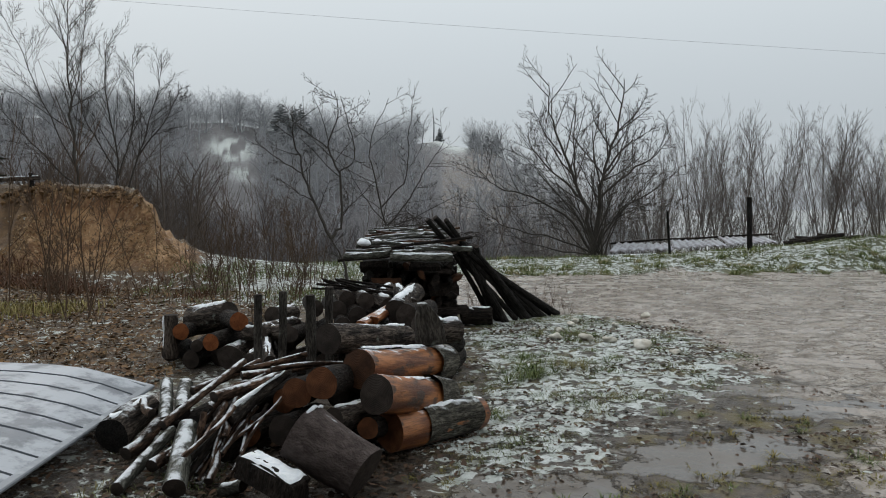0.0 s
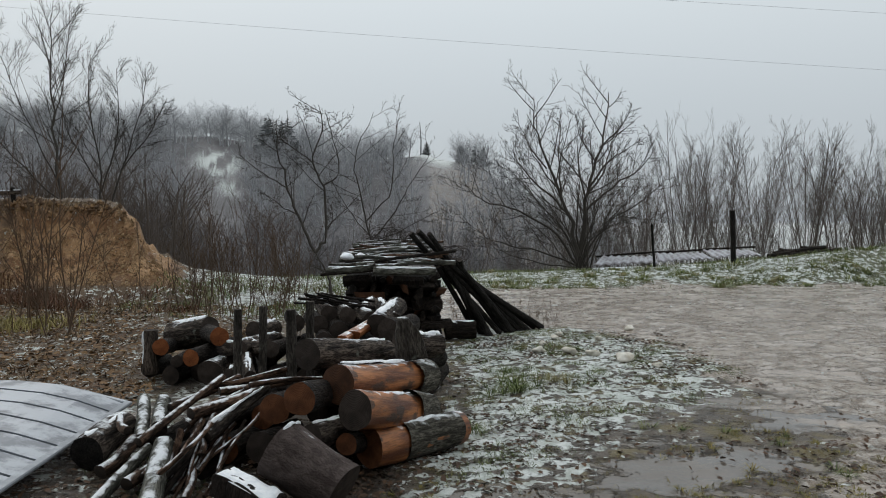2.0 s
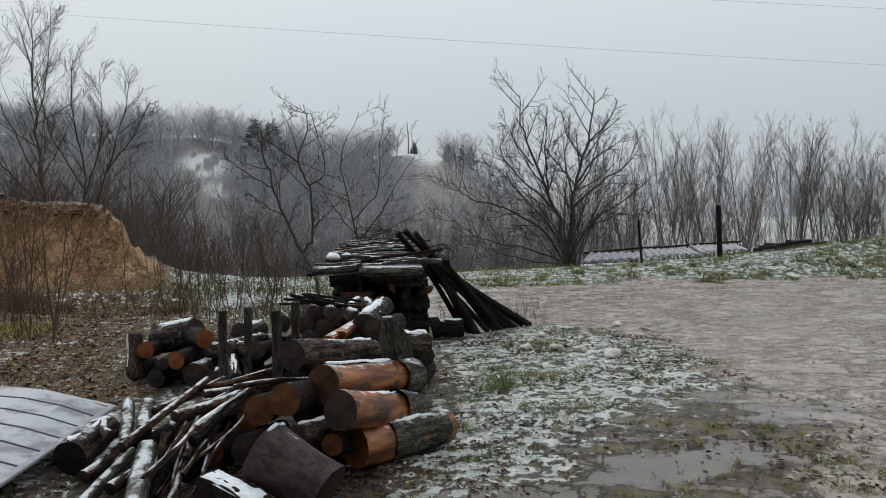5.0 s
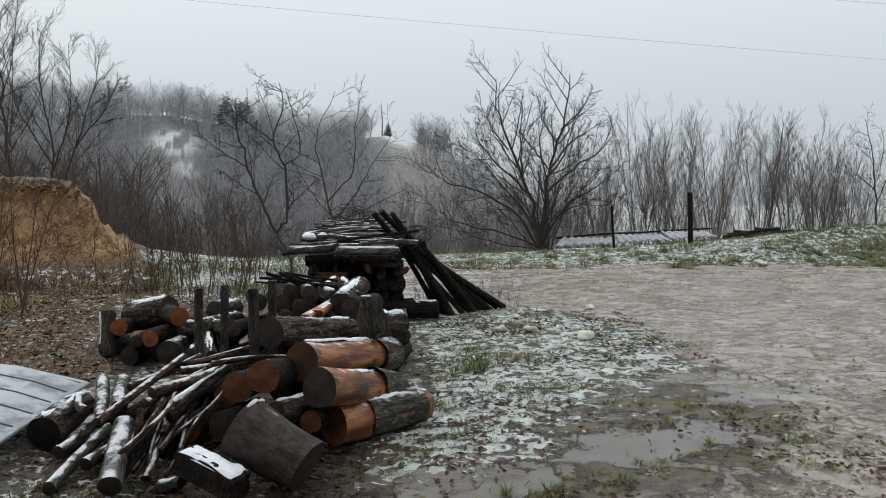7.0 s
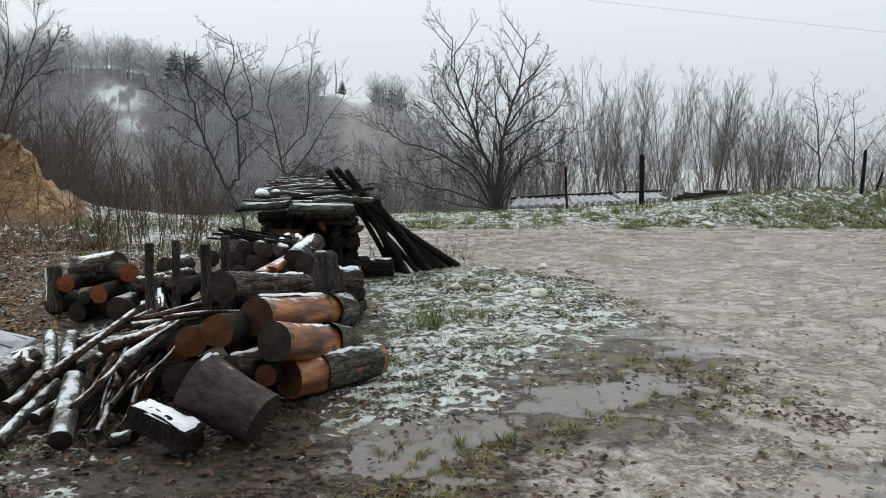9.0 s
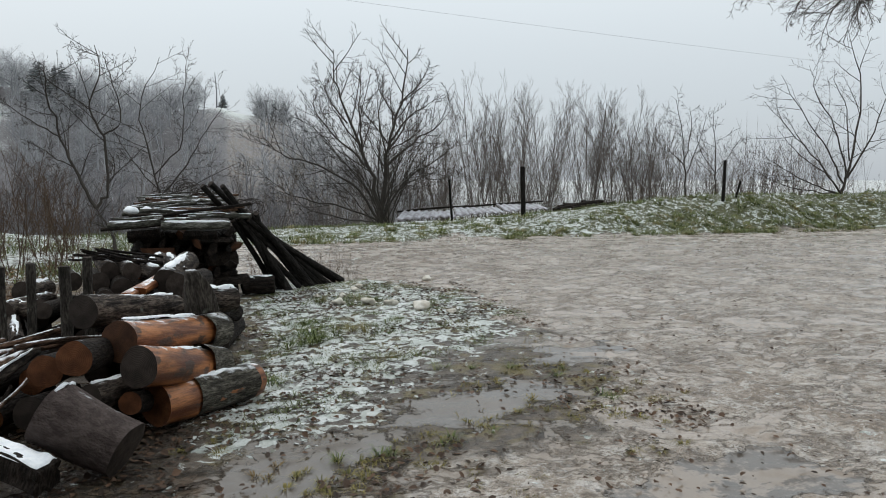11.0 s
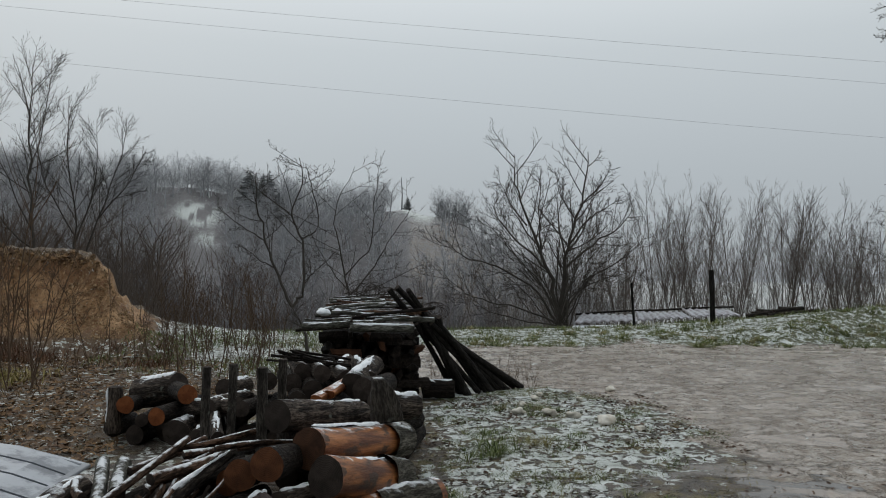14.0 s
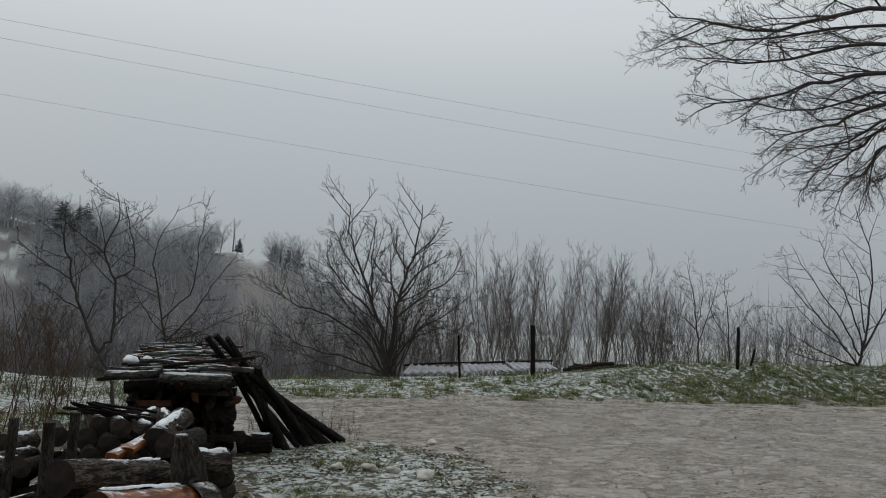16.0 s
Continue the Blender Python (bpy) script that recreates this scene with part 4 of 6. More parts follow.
def make_wedge():
    """A split wedge that stands on the logs, snow on one edge."""
    bm = bmesh.new()
    low = [(-0.10, -0.07), (0.12, -0.07), (0.11, 0.08), (-0.09, 0.09)]
    high = [(-0.065, -0.04), (0.005, -0.05), (0.01, 0.05), (-0.06, 0.06)]
    rows_ = []
    for k in range(6):
        u = k / 5
        w = u ** 2.6
        rows_.append([bm.verts.new(((ax + (bx - ax) * w) + rng.uniform(-0.008, 0.008), (ay + (by - ay) * w) + rng.uniform(-0.008, 0.008), 0.31 * u))
                      for (ax, ay), (bx, by) in zip(low, high)])
    for p, q in zip(rows_, rows_[1:]):
        for s in range(4):
            bm.faces.new((p[s], p[(s + 1) % 4], q[(s + 1) % 4], q[s]))
    bm.faces.new(rows_[0][::-1]), bm.faces.new(rows_[-1])
    bmesh.ops.bevel(bm, geom=bm.edges[:], offset=0.008, segments=1, affect="EDGES")
    ob = new("split_log", from_bmesh("split_log", bm, M_STAKE))
    ob.matrix_world = pose(-0.17, 5.50, 0.575, 4, -6, 12)
    tagged(ob, "grey split wedge standing upright on the logs", "firewood", "logs of the near woodpile")


make_wedge()

# stakes that hold the low stack
for k, (x, y, z, r, lx) in enumerate([(-1.596, 6.1, 0.877, 0.037, 0.01), (-1.422, 6.2, 0.889, 0.036, -0.01), (-1.213, 6.3, 0.848, 0.045, 0.02), (-1.07, 6.6, 0.888, 0.04, -0.02)]):
    me, first, last = log_body(z + 0.12, r * 1.05, r * 0.96, M_STAKE, 400 + k, 12, 10, 0.012, 0.08)
    ob = new("stake", me)
    ob.matrix_world = along((x + lx, y, -0.12), (x, y, z))
    tagged(ob, "weathered grey round wooden stake driven in beside the stack", "stake", "stakes of the low stack")
    part("top", end_cap(last, M_END_OLD, 1, 410 + k), ob)

# dark thin sticks thrown on the low stack
for k in range(9):
    x = -1.12 + 0.04 * k
    make_log((x - 0.22, 7.2 + 0.1 * (k % 3), 0.84 + 0.025 * (k % 4)), (x + 0.22, 7.5 + 0.08 * (k % 4), 0.77 - 0.03 * (k % 3)), 0.010 + 0.004 * (k % 3), "dark", 430 + k,
             "thin dark branch lying over the low stack", "branches on the low stack", "stick")


# ---- square stack of split wood with a roof of sticks ----
def wood_stack():
    root = new("firewood_stack")
    root.matrix_world = pose(-0.49, 9.62, 0.0, 0, 0, 3)
    tagged(root, "dark square stack of split firewood", "firewood stack")
    g = np.random.default_rng(5)
    shapes = []
    for k in range(7):
        bm = bmesh.new()
        n = 4 + k % 3
        ends = []
        for yy in (0.0, 0.42):
            ends.append([bm.verts.new((0.074 * (1 + g.uniform(-.25, .25)) * math.cos(6.283 * s / n + k), yy + g.uniform(-0.02, 0.02), 0.055 * (1 + g.uniform(-.2, .2)) * math.sin(6.283 * s / n + k))) for s in range(n)])
        for s in range(n):
            bm.faces.new((ends[0][s], ends[1][s], ends[1][(s + 1) % n], ends[0][(s + 1) % n]))
        bm.faces.new(ends[0]), bm.faces.new(ends[1][::-1])
        bmesh.ops.recalc_face_normals(bm, faces=bm.faces[:])
        shapes.append(from_bmesh("billet", bm, (M_BILLET, M_BARK_DARK, M_POLE, M_BARK_DARK, M_END_DARK, M_BARK_DARK, M_POLE)[k]))
    for row in range(9):
        x = -0.50 + g.uniform(-0.03, 0.03)
        while x < 0.60:
            step = g.uniform(0.08, 0.22)
            lie = 90 if g.random() < 0.25 else g.uniform(-10, 10)
            part("billet", shapes[int(g.integers(7))], root, m=pose(x + (step if lie == 90 else 0), -0.06 + g.uniform(-0.12, 0.10), 0.055 + row * 0.099 + g.uniform(-0.02, 0.02), 0, g.uniform(-80, 80), lie) @ Matrix.Diagonal((step / 0.16, 0.9, g.uniform(0.6, 1.25), 1)))
            x += step
    # cross-laid billets of the sides
    for row in range(8):
        for s in (-1, 1):
            for d in range(2):
                part("billet", shapes[int(g.integers(7))], root, m=pose(s * 0.42 + 0.21, 0.46 + 0.14 * d + g.uniform(-.02, .02), 0.07 + row * 0.112, 0, g.uniform(-20, 20), 90))
    # plain dark boxes fill the core behind the billets
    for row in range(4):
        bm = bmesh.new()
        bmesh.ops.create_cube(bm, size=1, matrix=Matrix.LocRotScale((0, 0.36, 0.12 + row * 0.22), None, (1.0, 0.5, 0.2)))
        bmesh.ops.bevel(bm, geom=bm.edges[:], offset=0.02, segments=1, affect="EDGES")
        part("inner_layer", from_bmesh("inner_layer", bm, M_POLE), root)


wood_stack()

STACK_GROUP = "sticks roofing the firewood stack"
roof = [((-1.30, 9.22, 1.00), (-0.45, 9.26, 1.01), 0.043, "birch"), ((-0.72, 9.20, 0.985), (0.05, 9.20, 0.975), 0.050, "birch"),
        ((-1.36, 9.15, 0.93), (-0.30, 9.25, 1.07), 0.020, "dark"), ((-0.70, 9.3, 1.07), (0.30, 9.5, 1.24), 0.020, "dark"), ((-0.95, 9.35, 1.05), (0.30, 9.40, 1.06), 0.035, "birch")]
g_roof = np.random.default_rng(17)
for k in range(46):
    y = 9.32 + 1.45 * (k / 46) + g_roof.uniform(-0.08, 0.08)
    z = 1.03 + 0.17 * (y - 9.3) + g_roof.uniform(-0.03, 0.06)
    turn, half = g_roof.normal() * 0.55, g_roof.uniform(0.25, 0.68)
    cx = -0.52 + g_roof.uniform(-0.35, 0.30) + 0.03 * k / 46
    dx, dy = half * math.cos(turn), half * math.sin(turn)
    x0, x1 = max(cx - dx, -1.30 + 0.25 * k / 46), min(cx + dx, 0.30 - 0.12 * k / 46)
    roof.append(((x0, y - dy * 0.6, z + g_roof.uniform(-0.03, 0.03)), (x1, y + dy * 0.6, z + 0.02 + g_roof.uniform(-0.03, 0.04)), g_roof.uniform(0.011, 0.028), "birch" if k % 5 in (0, 1, 3) else "dark" if k % 9 == 2 else "stick"))
for k, (a, b, r, kind) in enumerate(roof):
    make_log(a, b, r, kind, 500 + k, "snow-dusted stick laid across the firewood stack", STACK_GROUP, "stick")
for k, (x, y, z, s) in enumerate([(-1.09, 9.55, 1.16, 0.085), (-0.92, 9.7, 1.15, 0.07)]):
    bm = bmesh.new()
    bmesh.ops.create_icosphere(bm, subdivisions=3, radius=s)
    for v in bm.verts:
        v.co *= 1 + 0.7 * (noise.noise(v.co * 9 + Vector((k, 3, 1))))
        v.co.z *= 0.6
    ob = new("snowy_block", from_bmesh("snowy_block", bm, M_SNOW, True))
    ob.matrix_world = pose(x, y, z)
    tagged(ob, "snow-capped lump of wood on the stick roof", "wood block", "blocks on the stick roof")

# props under the roof and poles leaning against the stack
feet = [(0.58, 10.52), (0.72, 10.40), (0.80, 10.34), (0.93, 10.5), (1.07, 10.65), (1.16, 10.7), (1.25, 10.75), (1.34, 10.8), (1.43, 10.86), (1.52, 10.95), (1.61, 11.02), (0.66, 10.7), (0.98, 10.8), (1.2, 10.95)]
for k, (x, y) in enumerate(feet):
    ax, ay, az = 0.10 + 0.03 * (k % 6) + 0.008 * k, 9.86 + 0.03 * (k % 5), 0.98 + 0.04 * (k % 3)
    if k in (3, 7, 12):
        ax, ay, az = {3: -0.24, 7: -0.19, 12: 0.0}[k], 9.80 - 0.02 * k, 1.46
    me, first, last = log_body(math.dist((x, y, 0), (ax, ay, az)), 0.040 + 0.007 * (k % 3), 0.032 + 0.006 * (k % 2), M_POLE, 600 + k, 10, 12, 0.03, 0.05)
    ob = new("pole", me)
    ob.matrix_world = along((x, y, 0.0), (ax, ay, az))
    tagged(ob, "long dark wet pole leaning against the firewood stack", "pole", "poles leaning on the stack")
    part("cut_end", end_cap(last, M_END_OLD, 1, 620 + k), ob)


split_billet("split_log", (0.18, 10.0, 0.13), (0.58, 10.05, 0.13), 0.22, 0.24, M_BARK_DARK, M_END_OLD, 641, "dark split log with lying snow between stack and poles", "logs by the firewood stack", 0.7)


def wire_coil(x, y, z, size, turns, seed):
    g = np.random.default_rng(seed)
    tb = Tubes()
    loops = []
    for k in range(turns):
        a = np.linspace(0, 6.283, 22)
        rr, tilt, ph = size * g.uniform(0.55, 1.0), g.uniform(-0.5, 0.5), g.uniform(0, 6)
        c = np.array([g.uniform(-0.16, 0.16), g.uniform(-0.1, 0.1), g.uniform(-0.03, 0.05)])
        p = np.stack([rr * np.cos(a + ph), tilt * rr * np.sin(a), 0.75 * rr * np.sin(a + ph)], -1) + c
        loops.append(p)
    # one long wire that runs on from turn to turn
    p = np.concatenate(loops)
    tb.add(p, np.full(len(p), 0.004), 4)
    ob = new("wire_coil", tb.mesh("wire_coil", M_RUST))
    ob.matrix_world = pose(x, y, z)
    return tagged(ob, "loose coil of dark rusty wire hung on the stack", "wire coil", "coils of wire")


wire_coil(-0.60, 10.6, 1.36, 0.20, 11, 1)
wire_coil(0.32, 10.2, 1.14, 0.17, 9, 2)
wire_coil(-0.40, 10.5, 1.33, 0.14, 7, 3)


# ---- frosted sheet lying beside the pile ----
def metal_sheet():
    root = new("metal_sheet")
    p0, p1, p2 = Vector((-2.42, 5.86, 0.16)), Vector((-3.49, 5.86, 0.44)), Vector((-2.43, 3.6, 0.08))
    ex = (p1 - p0).normalized()
    nz = ex.cross(p2 - p0).normalized()
    ey = nz.cross(ex)
    m = Matrix((ex, ey, nz)).transposed().to_4x4()
    m.translation = p0
    root.matrix_world = m
    tagged(root, "frosted grey ribbed metal sheet lying tilted on the ground", "metal sheet")
    length, wide = 2.2, 2.35
    bm = bmesh.new()
    n = 9
    prof = []
    for k in range(n):
        b = k * wide / n
        prof += [(b + 0.006, 0.0), (b + wide / n - 0.016, 0.006), (b + wide / n - 0.011, -0.022), (b + wide / n - 0.003, -0.022)]
    cols = []
    for u in range(9):
        cols.append([bm.verts.new((length * u / 8, y, z + 0.035 * math.sin(6.283 * u / 8) - 0.28 * (u / 8) ** 2 + 0.008 * math.sin(u * 1.1 + y * 2))) for y, z in prof])
    for p, q in zip(cols, cols[1:]):
        for s in range(len(prof) - 1):
            bm.faces.new((p[s], q[s], q[s + 1], p[s + 1]))
    bmesh.ops.recalc_face_normals(bm, faces=bm.faces[:])
    bmesh.ops.solidify(bm, geom=bm.faces[:], thickness=0.006)
    part("panel", from_bmesh("panel", bm, M_SHEET), root, "ribbed panel under hoar frost")
    for name, (x0, x1, y0, y1) in {"edge_strip": (-0.035, 0.020, -0.03, wide), "edge_strip.": (-0.035, length * 0.25, -0.04, 0.012)}.items():
        bm = bmesh.new()
        bmesh.ops.create_cube(bm, size=1, matrix=Matrix.LocRotScale(((x0 + x1) / 2, (y0 + y1) / 2, 0.012 if name == "edge_strip" else 0.008), None, (x1 - x0, y1 - y0, 0.03)))
        bmesh.ops.bevel(bm, geom=bm.edges[:], offset=0.008, segments=1, affect="EDGES")
        part("edge_strip", from_bmesh("edge_strip", bm, M_SHEET_EDGE), root, "dull folded metal edge")


metal_sheet()


# ---- corrugated sheets, posts and heap on the verge ----
def corrugated(name, corners, ribs, label, mat):
    """A corrugated sheet over four corners, ribs running from the first side to the opposite one."""
    a, b, c, d = [np.array(p) for p in corners]
    v, f = [], []
    nu, nv = ribs * 4, 6
    for i in range(nu + 1):
        u = i / nu
        for j in range(nv + 1):
            w = j / nv
            p = (a * (1 - u) + b * u) * (1 - w) + (d * (1 - u) + c * u) * w
            v.append((p[0], p[1], p[2] + 0.032 * math.sin(u * ribs * 6.283) + 0.03 * math.sin(3 * u + 2 * w)))
    for i in range(nu):
        for j in range(nv):
            k = i * (nv + 1) + j
            f.append((k, k + nv + 1, k + nv + 2, k + 1))
    bm = bmesh.new()
    me = mesh_of(name, v, f, mat)
    bm.from_mesh(me)
    bmesh.ops.solidify(bm, geom=bm.faces[:], thickness=0.02)
    bm.to_mesh(me)
    bm.free()
    ob = new(name, me)
    return tagged(ob, label, "roof sheet", "sheets of the low shelter roof")


corrugated("roof_sheet", [(5.1, 23.3, 0.20), (7.0, 22.9, 0.30), (7.6, 25.2, 0.44), (5.9, 25.6, 0.36)], 7, "snow-dusted corrugated sheet lying low on the verge", M_ROOFSHEET)
corrugated("roof_sheet", [(7.02, 22.9, 0.32), (8.7, 22.9, 0.41), (9.2, 25.2, 0.55), (7.62, 25.2, 0.46)], 7, "snow-dusted corrugated sheet lying low on the verge", M_ROOFSHEET)
corrugated("roof_sheet", [(8.72, 22.9, 0.43), (10.4, 23.3, 0.50), (10.9, 25.4, 0.62), (9.22, 25.2, 0.57)], 7, "snow-dusted corrugated sheet lying low on the verge", M_ROOFSHEET)
for a, b in (((5.7, 25.7, 0.37), (8.3, 25.5, 0.52)), ((8.0, 25.5, 0.51), (11.2, 25.6, 0.65))):
    make_log(a, b, 0.034, "dark", 701, "dark batten along the top of the roof sheets", "battens of the low shelter roof", "batten")
tb_block = bmesh.new()
bmesh.ops.create_cube(tb_block, size=1, matrix=Matrix.Diagonal((1.5, 0.25, 0.09, 1)))
bmesh.ops.bevel(tb_block, geom=tb_block.edges[:], offset=0.02, segments=2, affect="EDGES")
beam = new("snowy_beam", from_bmesh("snowy_beam", tb_block, M_SNOW))
beam.matrix_world = pose(5.7, 22.7, 0.13, 0, -2, -6)
tagged(beam, "snow-covered beam lying before the low sheets", "beam")


def fence_post(x, y, top, r, mat, seed, label, lean=0.0):
    z0 = float(land(x, y)) - 0.15
    me, first, last = log_body(top - z0, r * 1.05, r, mat, seed, 12, 8, 0.01, 0.05)
    ob = new("fence_post", me)
    ob.matrix_world = along((x, y, z0), (x + lean, y, top))
    tagged(ob, label, "post", "fence posts on the verge")
    part("top", end_cap(last, M_END_OLD, 1, seed + 1), ob)


fence_post(8.27, 20.3, 1.86, 0.072, M_POLE, 720, "thick dark wooden fence post on the verge", -0.02)
fence_post(6.33, 21.0, 1.49, 0.035, M_POLE, 723, "thin dark fence post on the verge", -0.08)
fence_post(14.6, 19.7, 2.05, 0.05, M_POLE, 726, "dark broken fence post on the verge", 0.02)
fence_post(15.15, 19.9, 1.45, 0.032, M_POLE, 729, "short dark fence post on the verge", 0.25)

for k in range(7):
    x, y = 10.6 + 0.22 * k, 22.2 + 0.1 * (k % 3)
    z = float(land(x, y))
    make_log((x - 0.5, y, z + 0.08 + 0.08 * (k % 3)), (x + 0.5, y + 0.2, z + 0.12 + 0.07 * ((k + 1) % 3)), 0.06 + 0.01 * (k % 3), "dark", 740 + k,
             "dark rotting branch log in a heap on the verge", "heap of branch logs on the verge")

# pale stones in the turf
for k, (x, y, s) in enumerate([(1.29, 8.91, .075), (1.62, 8.8, .08), (1.89, 8.67, .075), (2.17, 8.31, .085), (2.86, 10.74, .07), (1.64, 9.86, .06), (1.42, 9.5, .045), (2.42, 7.95, .05),
                               (1.75, 10.2, .05), (2.2, 9.8, .05), (1.1, 9.6, .04)]):
    bm = bmesh.new()
    s *= 0.92
    bmesh.ops.create_icosphere(bm, subdivisions=3, radius=s)
    for v in bm.verts:
        v.co *= 1 + 0.9 * noise.noise(v.co * (0.9 / s) + Vector((k * 3.1, 1, 2)))
        v.co.z *= 0.65
    ob = new("stone", from_bmesh("stone", bm, M_STONE, True))
    ob.matrix_world = pose(x, y, float(land(x, y)) + s * 0.5, 0, 0, k * 47)
    tagged(ob, "pale rounded limestone in the snowy turf", "stone", "pale stones in the turf")


# ---- trees ----
def rand_unit(g):
    v = g.normal(size=3)
    return v / np.linalg.norm(v)


def sprout(tb, g, p, d, length, r, level, spec, fine=0.0029):
    """Grow one bare branch and its side branches. spec rows: (children, length ratio, spread, rise, bend, sides)."""
    kids, ratio, spread, rise, bend, sides = spec[level]
    n = 6 if level < 2 else 4
    pts = [np.array(p, float)]
    d = np.array(d, float) / np.linalg.norm(d)
    for k in range(n):
        d = d + 0.62 * bend * rand_unit(g) + np.array([0, 0, rise])
        d /= np.linalg.norm(d)
        pts.append(pts[-1] + d * length / n)
    tip = 0.35 if level + 1 < len(spec) else 0.5
    tb.add(pts, np.linspace(r, r * tip, n + 1), sides)
    side_branches(tb, g, pts, length, r, level, spec, fine=fine)


def side_branches(tb, g, pts, length, r, level, spec, start=0.22, fine=0.0029):
    kids, ratio, spread, rise, bend, sides = spec[level]
    if level + 1 >= len(spec):
        return
    pts = np.asarray(pts)
    n = len(pts) - 1
    for k in range(kids):
        u = start + (1 - start) * (k + g.uniform(0, 1)) / kids
        i = min(int(u * n), n - 1)
        q = pts[i] + (pts[i + 1] - pts[i]) * (u * n - i)
        d = pts[i + 1] - pts[i]
        d = d / np.linalg.norm(d)
        o = np.cross(d, rand_unit(g))
        o /= np.linalg.norm(o) + 1e-9
        c = math.radians(spread * g.uniform(0.75, 1.25))
        sprout(tb, g, q, d * math.cos(c) + o * math.sin(c), length * ratio * g.uniform(0.6, 1.15) * (1.15 - 0.5 * u), max(fine, r * (0.52 - 0.22 * u)), level + 1, spec, fine)


def guided_tree(name, base, limbs, spec, seed, label, mat, thin=0.68, fine=0.0042):
    """A tree whose main limbs follow given lines; side branches grow along them."""
    g = np.random.default_rng(seed)
    root = new(name)
    root.location = base
    tagged(root, label, "tree")
    main, twigs = Tubes(), Tubes()
    b = np.array(base)
    for pts, r in limbs:
        p = np.array(pts, float) - b
        # ease through the given points
        t = np.linspace(0, len(p) - 1, (len(p) - 1) * 4 + 1)
        i = np.minimum(t.astype(int), len(p) - 2)
        m = np.gradient(p, axis=0)
        u = (t - i)[:, None]
        q = (2 * u ** 3 - 3 * u ** 2 + 1) * p[i] + (u ** 3 - 2 * u ** 2 + u) * m[i] + (3 * u ** 2 - 2 * u ** 3) * p[i + 1] + (u ** 3 - u ** 2) * m[i + 1]
        q[1:-1] += g.normal(size=q[1:-1].shape) * 0.012 * np.linalg.norm(p[-1] - p[0]) ** 0.5
        main.add(q, np.linspace(r * thin, max(0.005, r * 0.13), len(q)), 7)
        length = float(np.sum(np.linalg.norm(np.diff(q, axis=0), axis=1)))
        side_branches(twigs, g, q, length, r * 0.75 * thin, 0, spec, fine=fine)
    part("trunk", main.mesh("trunk", mat), root)
    tagged(part("crown", twigs.mesh("crown", mat), root), kind="stuff")
    return root


def wild_tree(name, height, stems, spec, seed, label, mat, lean=0.12, r=0.05, splay=0.10, category="tree"):
    g = np.random.default_rng(seed)
    root = new(name)
    tagged(root, label, category)
    main = Tubes()
    for k in range(stems):
        a = g.uniform(0, 6.283)
        d = (lean * math.cos(a), lean * math.sin(a), 1)
        sprout(main, g, (splay * math.cos(a), splay * math.sin(a), -0.2), d, height * g.uniform(0.72, 1.05), r * g.uniform(0.7, 1.1), 0, spec)
    tagged(part("crown", main.mesh("crown", mat), root), kind="stuff")
    return root


WALNUT = [(11, 0.36, 46, 0.02, 0.12, 5), (6, 0.46, 44, 0.05, 0.15, 4), (3, 0.42, 42, 0.07, 0.18, 3), (0, 0, 0, 0.06, 0.15, 3)]
wy = 25.3


def at_walnut(x, z, dy=0.0):
    return (5.05 + (x - 5.05) * 0.97, wy + dy, z * 0.865)


